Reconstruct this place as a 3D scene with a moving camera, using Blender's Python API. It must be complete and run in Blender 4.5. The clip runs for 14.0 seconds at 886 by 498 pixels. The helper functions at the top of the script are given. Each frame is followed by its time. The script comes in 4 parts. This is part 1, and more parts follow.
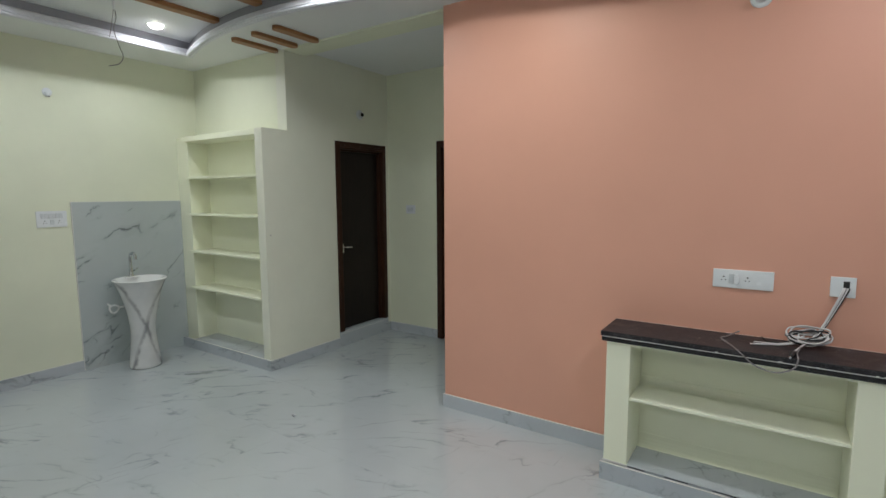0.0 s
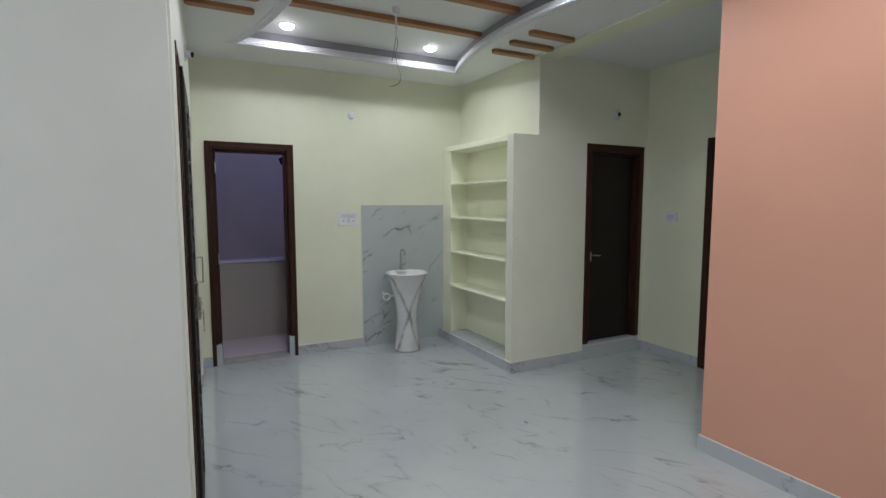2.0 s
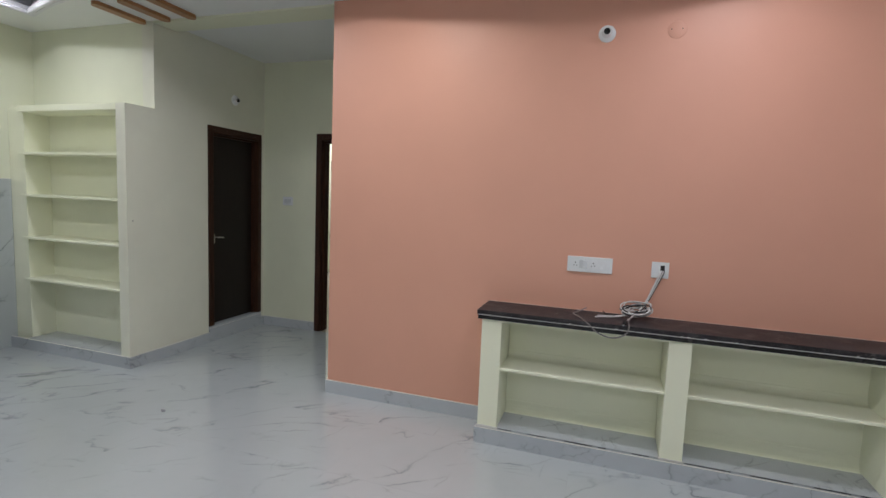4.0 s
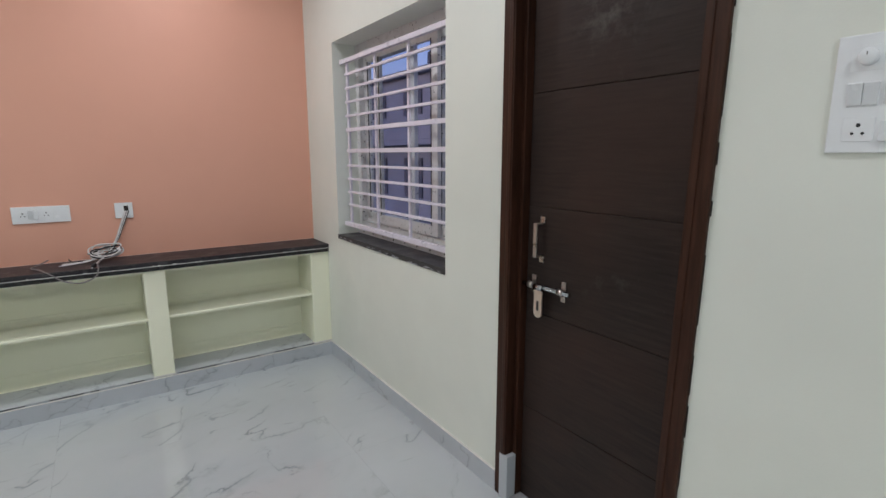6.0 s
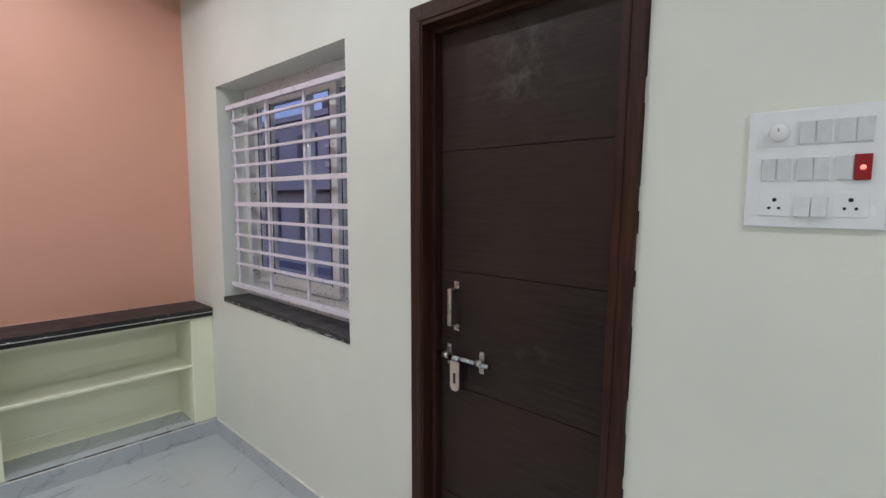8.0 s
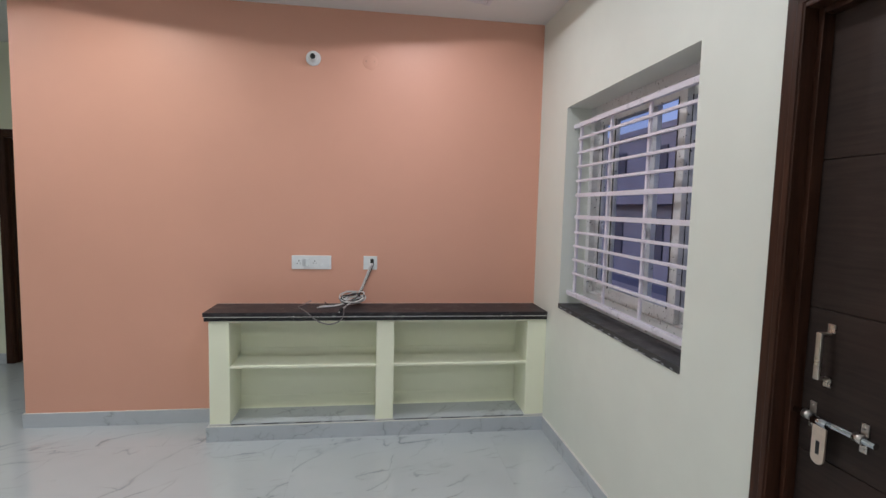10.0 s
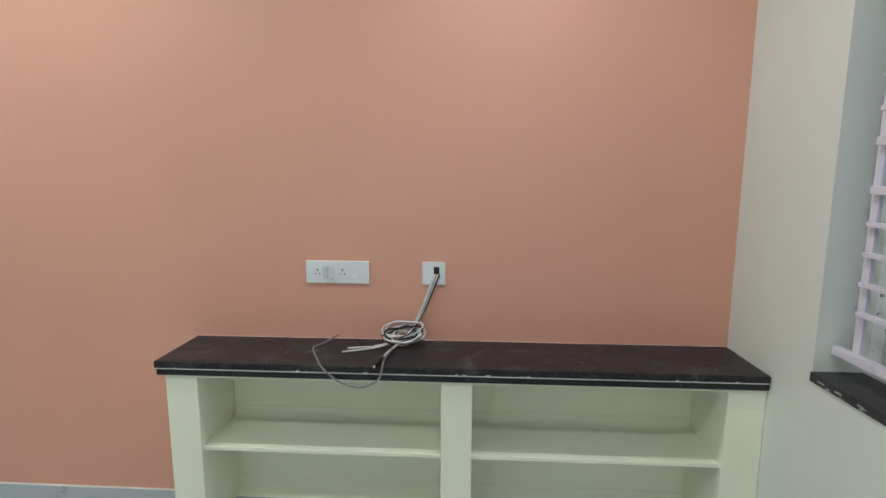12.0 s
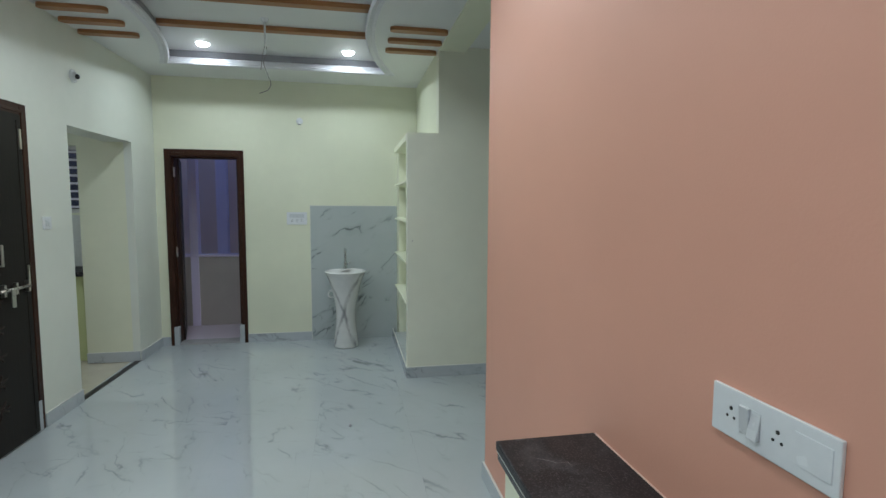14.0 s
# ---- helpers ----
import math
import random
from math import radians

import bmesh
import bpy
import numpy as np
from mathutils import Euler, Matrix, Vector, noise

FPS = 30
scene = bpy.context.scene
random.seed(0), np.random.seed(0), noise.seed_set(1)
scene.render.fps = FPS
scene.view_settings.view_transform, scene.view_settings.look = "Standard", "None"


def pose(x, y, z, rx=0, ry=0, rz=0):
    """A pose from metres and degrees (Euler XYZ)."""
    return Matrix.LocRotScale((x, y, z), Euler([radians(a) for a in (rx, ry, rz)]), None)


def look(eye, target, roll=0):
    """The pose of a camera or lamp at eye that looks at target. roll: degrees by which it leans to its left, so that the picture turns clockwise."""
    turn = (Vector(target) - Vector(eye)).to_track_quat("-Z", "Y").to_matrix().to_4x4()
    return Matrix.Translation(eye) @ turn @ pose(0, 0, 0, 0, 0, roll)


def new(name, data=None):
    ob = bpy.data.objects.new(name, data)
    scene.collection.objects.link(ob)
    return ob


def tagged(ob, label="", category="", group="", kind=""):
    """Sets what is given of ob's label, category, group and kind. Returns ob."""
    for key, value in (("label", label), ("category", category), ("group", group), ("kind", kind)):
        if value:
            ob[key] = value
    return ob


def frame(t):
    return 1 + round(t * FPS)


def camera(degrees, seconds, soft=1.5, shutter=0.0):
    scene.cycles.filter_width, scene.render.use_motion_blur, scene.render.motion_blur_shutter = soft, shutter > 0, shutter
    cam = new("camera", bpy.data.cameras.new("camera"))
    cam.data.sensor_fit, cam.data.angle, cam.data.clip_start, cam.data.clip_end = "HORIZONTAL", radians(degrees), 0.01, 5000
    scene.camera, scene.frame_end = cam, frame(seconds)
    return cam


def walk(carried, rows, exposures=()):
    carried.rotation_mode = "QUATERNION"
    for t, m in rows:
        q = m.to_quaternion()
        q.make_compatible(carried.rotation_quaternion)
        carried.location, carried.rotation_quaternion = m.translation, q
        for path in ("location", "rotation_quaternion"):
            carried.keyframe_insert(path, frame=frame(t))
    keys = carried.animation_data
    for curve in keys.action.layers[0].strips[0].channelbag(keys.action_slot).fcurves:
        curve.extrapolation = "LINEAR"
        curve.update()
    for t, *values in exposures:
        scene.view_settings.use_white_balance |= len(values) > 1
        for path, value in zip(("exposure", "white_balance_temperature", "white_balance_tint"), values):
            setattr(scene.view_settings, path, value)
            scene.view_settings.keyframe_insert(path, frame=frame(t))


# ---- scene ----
cam = camera(83.4, 14.0)
PATH = [
    (0, (0.316, 0.123, 1.519), (-0.79, 1.775, 1.298), -0.3),
    (0.5, (0.244, 0.225, 1.498), (-1.173, 1.621, 1.288), -0.9),
    (1, (0.267, 0.307, 1.479), (-1.418, 1.369, 1.299), -1.0),
    (1.5, (0.289, 0.332, 1.48), (-1.498, 1.213, 1.302), -0.8),
    (2, (0.259, 0.277, 1.485), (-1.509, 1.192, 1.301), -0.0),
    (2.2, (0.264, 0.247, 1.501), (-1.482, 1.204, 1.316), 0.1),
    (4.3, (0.298, -0.208, 1.442), (-0.049, 1.749, 1.216), 1.3),
    (4.5, (0.314, -0.276, 1.453), (0.139, 1.7, 1.201), 0.4),
    (5, (0.347, -0.45, 1.448), (0.597, 1.52, 1.205), 1.0),
    (5.5, (0.425, -0.563, 1.453), (1.158, 1.28, 1.195), 0.9),
    (6, (0.491, -0.588, 1.417), (1.599, 1.035, 1.045), 0.0),
    (6.5, (0.555, -0.504, 1.377), (1.815, 0.954, 0.842), -0.6),
    (7, (0.583, -0.434, 1.478), (2.034, 0.915, 1.207), 0.3),
    (7.5, (0.567, -0.425, 1.492), (2.033, 0.918, 1.282), 0.2),
    (8, (0.574, -0.428, 1.477), (2.006, 0.952, 1.274), 0.1),
    (8.5, (0.607, -0.465, 1.483), (1.792, 1.135, 1.295), -0.6),
    (9, (0.597, -0.511, 1.488), (1.409, 1.31, 1.324), -1.0),
    (9.2, (0.551, -0.531, 1.478), (1.218, 1.348, 1.329), -0.2),
    (11.5, (0.733, 0.493, 1.493), (0.8, 2.474, 1.231), 1.2),
    (11.8, (0.717, 0.824, 1.497), (0.73, 2.8, 1.188), 1.2),
    (12, (0.735, 1.018, 1.475), (0.624, 2.994, 1.185), 0.2),
    (12.2, (0.758, 1.203, 1.483), (0.437, 3.154, 1.181), -0.5),
    (12.5, (0.853, 1.479, 1.44), (0.125, 3.322, 1.163), -0.4),
    (13, (0.82, 1.827, 1.436), (-0.469, 3.33, 1.154), -0.2),
    (13.5, (0.812, 2.1, 1.435), (-0.913, 3.08, 1.186), -0.7),
    (14, (0.897, 2.278, 1.47), (-1.06, 2.648, 1.297), 0.3),
]
EXPOSURES = [(0, -0.10, 6400, 9), (1.5, -0.13, 6300, 13), (2.2, -0.13, 6300, 13), (4.5, -0.07, 6400, 16), (5.5, -0.12, 6400, 15), (6.0, 0.04, 6400, 14), (7.5, 0.06, 6400, 14), (8.5, 0.02, 6400, 14), (9.0, 0.02, 6450, 14), (11.5, 0.04, 6300, 9), (12.3, 0.10, 6150, 4), (13, 0.04, 5750, 0), (13.5, -0.1, 5780, 0), (14, -0.16, 5950, 3)]
walk(cam, [(t, look(eye, target, roll)) for t, eye, target, roll in PATH], EXPOSURES)

# ---- world and light ----
world = bpy.data.worlds.new("dusk")
scene.world = world
world.use_nodes = True
wn = world.node_tree.nodes
sky = wn.new("ShaderNodeTexSky")
sky.sky_type = "NISHITA"
sky.sun_disc = False
sky.sun_elevation = radians(19.0)
sky.ozone_density, sky.dust_density = 3.0, 1.0
sky.sun_rotation = radians(262)
dusk_tint = wn.new("ShaderNodeMix")
dusk_tint.data_type, dusk_tint.blend_type = "RGBA", "MULTIPLY"
dusk_tint.inputs[0].default_value = 1.0
dusk_tint.inputs[7].default_value = (1.0, 0.78, 0.95, 1)
world.node_tree.links.new(sky.outputs[0], dusk_tint.inputs[6])
world.node_tree.links.new(dusk_tint.outputs[2], wn["Background"].inputs[0])
wn["Background"].inputs[1].default_value = 0.15
sun = new("sun", bpy.data.lights.new("sun", "SUN"))
sun.data.energy, sun.data.angle, sun.data.color = 0.5, radians(12), (1.0, 0.9, 0.85)
sun.matrix_world = look((0, 0, 8), (9, 1, 6.6))
TRAY_WATTS, ENTRY_WATTS = (6.0, 7.2), 11.0
LAMP_TINT, MID_TINT, EAST_TINT = (0.93, 0.98, 1.0), (0.945, 0.985, 0.92), (0.945, 0.96, 0.99)

# plan, in metres
XW, XE, YN, YS = -4.625, 1.76, 2.983, 0.29
XP, XO, YP = -3.235, -1.586, 4.36
XC, YB = -1.45, -2.6
ZC, ZT = 2.75, 2.866


# ---- materials ----
def shader(name, rough=0.5, metal=0.0):
    m = bpy.data.materials.new(name)
    m.use_nodes = True
    b = m.node_tree.nodes["Principled BSDF"]
    b.inputs["Roughness"].default_value = rough
    b.inputs["Metallic"].default_value = metal
    return m, m.node_tree.nodes, m.node_tree.links, b


def node(nodes, kind, **kw):
    n = nodes.new(kind)
    for k, v in kw.items():
        n.inputs[k].default_value = v
    return n


def noise_at(nodes, links, scale, detail=3.0, coord=None, rough=0.55, distortion=0.0):
    n = node(nodes, "ShaderNodeTexNoise", Scale=scale, Detail=detail, Roughness=rough, Distortion=distortion)
    if coord is None:
        coord = nodes.new("ShaderNodeTexCoord").outputs["Object"]
    links.new(coord, n.inputs["Vector"])
    return n.outputs["Fac"]


def ramp(nodes, links, fac, stops):
    r = nodes.new("ShaderNodeValToRGB")
    e = r.color_ramp.elements
    while len(e) < len(stops):
        e.new(0.5)
    for el, (p, c) in zip(e, stops):
        el.position = p
        el.color = (*c, 1) if isinstance(c, tuple) else (c, c, c, 1)
    links.new(fac, r.inputs[0])
    return r.outputs[0]


def mix(nodes, links, fac, a, b, blend="MIX"):
    m = nodes.new("ShaderNodeMix")
    m.data_type, m.blend_type = "RGBA", blend
    for sock, v in ((m.inputs[0], fac), (m.inputs[6], a), (m.inputs[7], b)):
        if isinstance(v, (tuple, list)):
            sock.default_value = (*v[:3], 1)
        elif isinstance(v, float):
            sock.default_value = v
        else:
            links.new(v, sock)
    return m.outputs[2]


def bump(nodes, links, b, height, strength=0.1, distance=0.01):
    n = node(nodes, "ShaderNodeBump", Strength=strength, Distance=distance)
    links.new(height, n.inputs["Height"])
    links.new(n.outputs[0], b.inputs["Normal"])


def tint(c, k):
    return tuple(min(1.0, v * k) for v in c)


def paint(name, col, rough=0.55, vary=0.05, relief=0.08):
    m, n, l, b = shader(name, rough)
    big = noise_at(n, l, 1.3, 3)
    small = noise_at(n, l, 14, 4)
    c = ramp(n, l, big, [(0.3, tint(col, 1 - vary)), (0.7, tint(col, 1 + vary))])
    c = mix(n, l, ramp(n, l, small, [(0.35, 0.0), (0.75, 0.25)]), c, tint(col, 1 - vary))
    l.new(c, b.inputs["Base Color"])
    fine = noise_at(n, l, 160, 3)
    wave = noise_at(n, l, 3.0, 2)
    mx = n.new("ShaderNodeMath")
    mx.operation = "MULTIPLY_ADD"
    l.new(wave, mx.inputs[0])
    mx.inputs[1].default_value = 4.0
    l.new(fine, mx.inputs[2])
    bump(n, l, b, mx.outputs[0], relief, 0.004)
    return m


def marble(name, base, vein, rough, per_object=False, scale=1.0, amount=1.0, angle=65, ior=1.5, veins=(), pull=0.34, upright=False):
    """Polished stone with sparse jagged veins, each a thin dark core in a soft grey trail."""
    m, n, l, b = shader(name, rough)
    b.inputs["IOR"].default_value = ior
    pos = n.new("ShaderNodeNewGeometry").outputs["Position"]
    cloud = noise_at(n, l, 1.6 * scale, 4, pos)
    col = ramp(n, l, cloud, [(0.3, tint(base, 0.94)), (0.7, tint(base, 1.05))])
    if per_object:
        add = n.new("ShaderNodeVectorMath")
        add.operation = "MULTIPLY_ADD"
        oi = n.new("ShaderNodeObjectInfo")
        l.new(oi.outputs["Random"], add.inputs[0])
        add.inputs[1].default_value = (37, 53, 19)
        l.new(pos, add.inputs[2])
        pos = add.outputs[0]
    # uneven ground makes the veins ragged
    rag = node(n, "ShaderNodeTexNoise", Scale=9.0 * scale, Detail=4.0, Roughness=0.65)
    l.new(pos, rag.inputs["Vector"])
    shift = n.new("ShaderNodeVectorMath")
    shift.operation = "MULTIPLY_ADD"
    l.new(rag.outputs["Color"], shift.inputs[0])
    shift.inputs[1].default_value = (0.075, 0.075, 0.075)
    l.new(pos, shift.inputs[2])
    tilt = 0.08 if veins else 0.35
    for turn, sc, width, lo, hi, strength in veins or ((angle, 1.3, 0.012, 0.50, 0.60, 0.8), (angle - 105, 1.5, 0.010, 0.53, 0.62, 0.7), (angle + 25, 2.4, 0.014, 0.56, 0.66, 0.5)):
        rot = node(n, "ShaderNodeMapping", Rotation=(radians(turn), 0, 0) if upright else (tilt, tilt, radians(turn)))
        l.new(shift.outputs[0], rot.inputs[0])
        mp = node(n, "ShaderNodeMapping", Scale=(2.3 * scale, pull * scale, 2.3 * scale) if upright else (pull * scale, 2.3 * scale, 2.3 * scale))
        l.new(rot.outputs[0], mp.inputs[0])
        f = noise_at(n, l, sc, 2.5, mp.outputs[0], 0.5, 0.15)
        d = n.new("ShaderNodeMath")
        d.operation = "SUBTRACT"
        l.new(f, d.inputs[0])
        d.inputs[1].default_value = 0.5
        a = n.new("ShaderNodeMath")
        a.operation = "ABSOLUTE"
        l.new(d.outputs[0], a.inputs[0])
        area = noise_at(n, l, sc * 2.1, 2, rot.outputs[0])
        for reach, deep, first in ((width, 1.0, lo), (width * 4.0, 0.20, lo - 0.05)):
            line = ramp(n, l, a.outputs[0], [(0.0, 1.0), (reach * 0.3, 0.7), (reach, 0.0)])
            patch = ramp(n, l, area, [(first, 0.0), (hi, strength * amount * deep)])
            mask = n.new("ShaderNodeMath")
            mask.operation = "MULTIPLY"
            l.new(line, mask.inputs[0])
            l.new(patch, mask.inputs[1])
            col = mix(n, l, mask.outputs[0], col, vein)
    l.new(col, b.inputs["Base Color"])
    smear = noise_at(n, l, 6, 4)
    l.new(ramp(n, l, smear, [(0.3, rough * 0.7), (0.75, min(1.0, rough * 1.6))]), b.inputs["Roughness"])
    bump(n, l, b, noise_at(n, l, 2.2, 2), 0.02, 0.01)
    return m


def wood(name, dark, light, rough, grain=(1.0, 14.0, 14.0), relief=0.15, spots=0.0, wiped=None):
    m, n, l, b = shader(name, rough)
    tc = n.new("ShaderNodeTexCoord").outputs["Object"]
    mp = node(n, "ShaderNodeMapping", Scale=grain)
    l.new(tc, mp.inputs[0])
    g = noise_at(n, l, 5.0, 5, mp.outputs[0], 0.6, 0.4)
    col = ramp(n, l, g, [(0.3, dark), (0.7, light)])
    big = noise_at(n, l, 2.5, 2)
    col = mix(n, l, ramp(n, l, big, [(0.4, 0.0), (0.7, 0.35)]), col, tint(dark, 0.8))
    if spots:
        dust = noise_at(n, l, 2.6, 7, None, 0.72)
        col = mix(n, l, ramp(n, l, dust, [(0.62, 0.0), (0.80, spots)]), col, (0.16, 0.15, 0.14))
    if wiped:
        # a wiped patch of plaster dust at this place on the leaf
        off = n.new("ShaderNodeVectorMath")
        off.operation = "DISTANCE"
        l.new(tc, off.inputs[0])
        off.inputs[1].default_value = wiped
        near = ramp(n, l, off.outputs["Value"], [(0.03, 1.0), (0.20, 0.0)])
        smudge = ramp(n, l, noise_at(n, l, 13, 6, None, 0.7, 0.3), [(0.48, 0.0), (0.72, 0.45)])
        col = mix(n, l, mix(n, l, 1.0, near, smudge, "MULTIPLY"), col, (0.17, 0.16, 0.15))
        red = ramp(n, l, noise_at(n, l, 1.7, 3), [(0.42, 0.0), (0.62, 0.5)])
        col = mix(n, l, red, col, (0.050, 0.027, 0.021))
    l.new(col, b.inputs["Base Color"])
    l.new(ramp(n, l, g, [(0.3, rough * 0.85), (0.7, min(1.0, rough * 1.2))]), b.inputs["Roughness"])
    bump(n, l, b, g, relief, 0.003)
    return m


def speckled(name, base, fleck, rough, scale=220, amount=0.35, dust=0.3, scratch=0.0):
    m, n, l, b = shader(name, rough)
    v = noise_at(n, l, scale, 2)
    col = mix(n, l, ramp(n, l, v, [(0.52, 0.0), (0.7, amount)]), base, fleck)
    d = noise_at(n, l, 9, 5, None, 0.65)
    col = mix(n, l, ramp(n, l, d, [(0.5, 0.0), (0.8, dust)]), col, tint(fleck, 0.9))
    if scratch:
        s = noise_at(n, l, 4.5, 3, None, 0.5, 0.6)
        a = n.new("ShaderNodeMath")
        a.operation = "COMPARE"
        l.new(s, a.inputs[0])
        a.inputs[1].default_value, a.inputs[2].default_value = 0.5, 0.004
        k = mix(n, l, ramp(n, l, noise_at(n, l, 7, 3), [(0.5, 0.0), (0.62, scratch)]), (0.0, 0.0, 0.0), a.outputs[0])
        col = mix(n, l, k, col, tint(fleck, 1.6))
    l.new(col, b.inputs["Base Color"])
    l.new(ramp(n, l, d, [(0.3, rough * 0.8), (0.8, min(1, rough * 1.5))]), b.inputs["Roughness"])
    bump(n, l, b, v, 0.05, 0.002)
    return m


def plain(name, col, rough=0.4, metal=0.0, vary=0.06, scale=40):
    m, n, l, b = shader(name, rough, metal)
    f = noise_at(n, l, scale, 3)
    l.new(ramp(n, l, f, [(0.3, tint(col, 1 - vary)), (0.7, tint(col, 1 + vary))]), b.inputs["Base Color"])
    l.new(ramp(n, l, noise_at(n, l, scale * 0.4, 3), [(0.3, rough * 0.85), (0.7, min(1, rough * 1.25))]), b.inputs["Roughness"])
    return m


def glow(name, col, strength):
    m, n, l, b = shader(name, 0.4)
    b.inputs["Base Color"].default_value = (*col, 1)
    b.inputs["Emission Color"].default_value = (*col, 1)
    b.inputs["Emission Strength"].default_value = strength
    return m


def glass(name, col=(0.80, 0.83, 0.88)):
    m, n, l, b = shader(name, 0.02)
    b.inputs["Base Color"].default_value = (*col, 1)
    b.inputs["Transmission Weight"].default_value = 1.0
    b.inputs["IOR"].default_value = 1.05
    return m


CREAM = paint("cream_wall_paint", (0.772, 0.785, 0.625))
PALE = paint("pale_green_white_paint", (0.746, 0.768, 0.698))
COOLWHITE = paint("cool_off_white_paint", (0.765, 0.775, 0.745))
OFFWHITE = paint("warm_off_white_paint", (0.775, 0.770, 0.655))
CREAM_SHELF = paint("cream_shelf_paint", (0.90, 0.91, 0.72), 0.5, 0.03, 0.06)
ORANGE = paint("salmon_wall_paint", (0.72, 0.375, 0.274), 0.5, 0.03)
WHITE_CEIL = paint("ceiling_white_paint", (0.76, 0.77, 0.77), 0.6, 0.02, 0.04)
COVE = plain("silver_grey_cove_paint", (0.70, 0.70, 0.75), 0.48, 0.12, 0.04, 20)
# dark grey holds the shade inside the recess, above the cove moulding
TRAY_SIDE = paint("tray_side_shade_grey", (0.30, 0.30, 0.33), 0.6, 0.03, 0.04)
FLOOR_TILE = marble("floor_tile_marble", (0.49, 0.525, 0.545), (0.13, 0.15, 0.155), 0.022, True, 0.8, 1.0, 65, 1.75,
                    ((-42, 1.3, 0.0065, 0.49, 0.69, 0.70), (-22, 1.7, 0.006, 0.52, 0.71, 0.60), (-80, 1.9, 0.0055, 0.56, 0.71, 0.55), (-5, 2.6, 0.007, 0.57, 0.72, 0.40)), 0.55)
SKIRT = marble("skirting_marble", (0.49, 0.52, 0.555), (0.15, 0.16, 0.17), 0.03, False, 1.3, 0.6)
PANEL = marble("splash_panel_marble", (0.475, 0.515, 0.52), (0.09, 0.10, 0.105), 0.07, False, 1.0, 1.0, 15, 1.5,
               ((-48, 1.5, 0.010, 0.53, 0.64, 0.85), (-30, 2.0, 0.009, 0.56, 0.66, 0.75)), 0.5, True)
GROUT = plain("pale_grout", (0.42, 0.43, 0.46), 0.8)
CAULK = plain("white_caulk_line", (0.70, 0.69, 0.66), 0.7)
JOINT_PALE = plain("pale_salmon_plaster", (0.74, 0.52, 0.44), 0.8)
THRESH = speckled("grey_threshold_stone", (0.40, 0.39, 0.40), (0.22, 0.21, 0.22), 0.35, 120, 0.5)
GRANITE = speckled("dark_granite", (0.0145, 0.0135, 0.0165), (0.16, 0.15, 0.155), 0.42, 170, 0.34, 0.6, 0.45)
GRANITE.node_tree.nodes["Principled BSDF"].inputs["Specular IOR Level"].default_value = 0.28
SILL_STONE = speckled("dusty_dark_sill_stone", (0.034, 0.034, 0.037), (0.15, 0.145, 0.145), 0.5, 140, 0.35, 0.35)
GRANITE_EDGE = speckled("black_granite_edge", (0.012, 0.011, 0.012), (0.05, 0.05, 0.05), 0.22, 300, 0.2)
DOORWOOD = wood("dark_door_veneer", (0.0175, 0.0125, 0.0112), (0.041, 0.0285, 0.0245), 0.46, (1.2, 10.0, 16.0), 0.10, 0.45, (0.40, 0.06, 1.87))
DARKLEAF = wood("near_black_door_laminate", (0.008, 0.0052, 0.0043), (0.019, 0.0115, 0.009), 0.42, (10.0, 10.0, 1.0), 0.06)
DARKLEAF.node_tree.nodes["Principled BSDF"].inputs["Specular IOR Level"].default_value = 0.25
FRAMEWOOD = wood("dark_brown_frame_varnish", (0.027, 0.0112, 0.0068), (0.064, 0.0255, 0.0150), 0.40, (14.0, 14.0, 1.0), 0.15)
for w in (DOORWOOD, FRAMEWOOD):
    w.node_tree.nodes["Principled BSDF"].inputs["Specular IOR Level"].default_value = 0.2
CARVED = wood("carved_grey_brown_wood", (0.011, 0.0095, 0.008), (0.026, 0.022, 0.0185), 0.5, (14.0, 14.0, 1.0), 0.2)
CARVED.node_tree.nodes["Principled BSDF"].inputs["Specular IOR Level"].default_value = 0.2
BARWOOD = wood("orange_brown_bar_wood", (0.28, 0.125, 0.046), (0.44, 0.215, 0.085), 0.45, (14.0, 1.5, 14.0), 0.1)
BLACK = plain("black_plastic", (0.012, 0.012, 0.013), 0.45)
DARKGAP = plain("dark_joint_dirt", (0.03, 0.028, 0.025), 0.9)
PLATE = plain("white_switch_plastic", (0.78, 0.80, 0.82), 0.22, 0, 0.02)
SWITCH = plain("white_rocker_plastic", (0.64, 0.66, 0.68), 0.25, 0, 0.02)
GRILLE = plain("lilac_white_enamel", (0.72, 0.68, 0.76), 0.3, 0, 0.03)
HASP = plain("satin_warm_steel", (0.80, 0.68, 0.58), 0.38, 0.9, 0.06, 60)
STEEL = plain("brushed_steel", (0.62, 0.58, 0.54), 0.28, 1.0, 0.08, 60)
CHROME = plain("polished_chrome", (0.58, 0.60, 0.63), 0.08, 1.0, 0.03)
BASIN_IN = plain("glossy_white_ceramic", (0.80, 0.80, 0.79), 0.12, 0, 0.02, 8)
CABLE_W = plain("grey_white_cable", (0.62, 0.60, 0.60), 0.45)
CABLE_G = plain("grey_cable", (0.22, 0.20, 0.20), 0.5)
LED = glow("led_disc_white", (1.0, 0.98, 0.97), 30.0)
RED = glow("red_indicator_lens", (0.26, 0.002, 0.005), 0.04)
RED_HOT = glow("red_indicator_bulb", (1.0, 0.10, 0.07), 4.0)
GLASS = glass("window_glass")
DIM_GLASS = glass("dim_tinted_glass", (0.22, 0.26, 0.28))


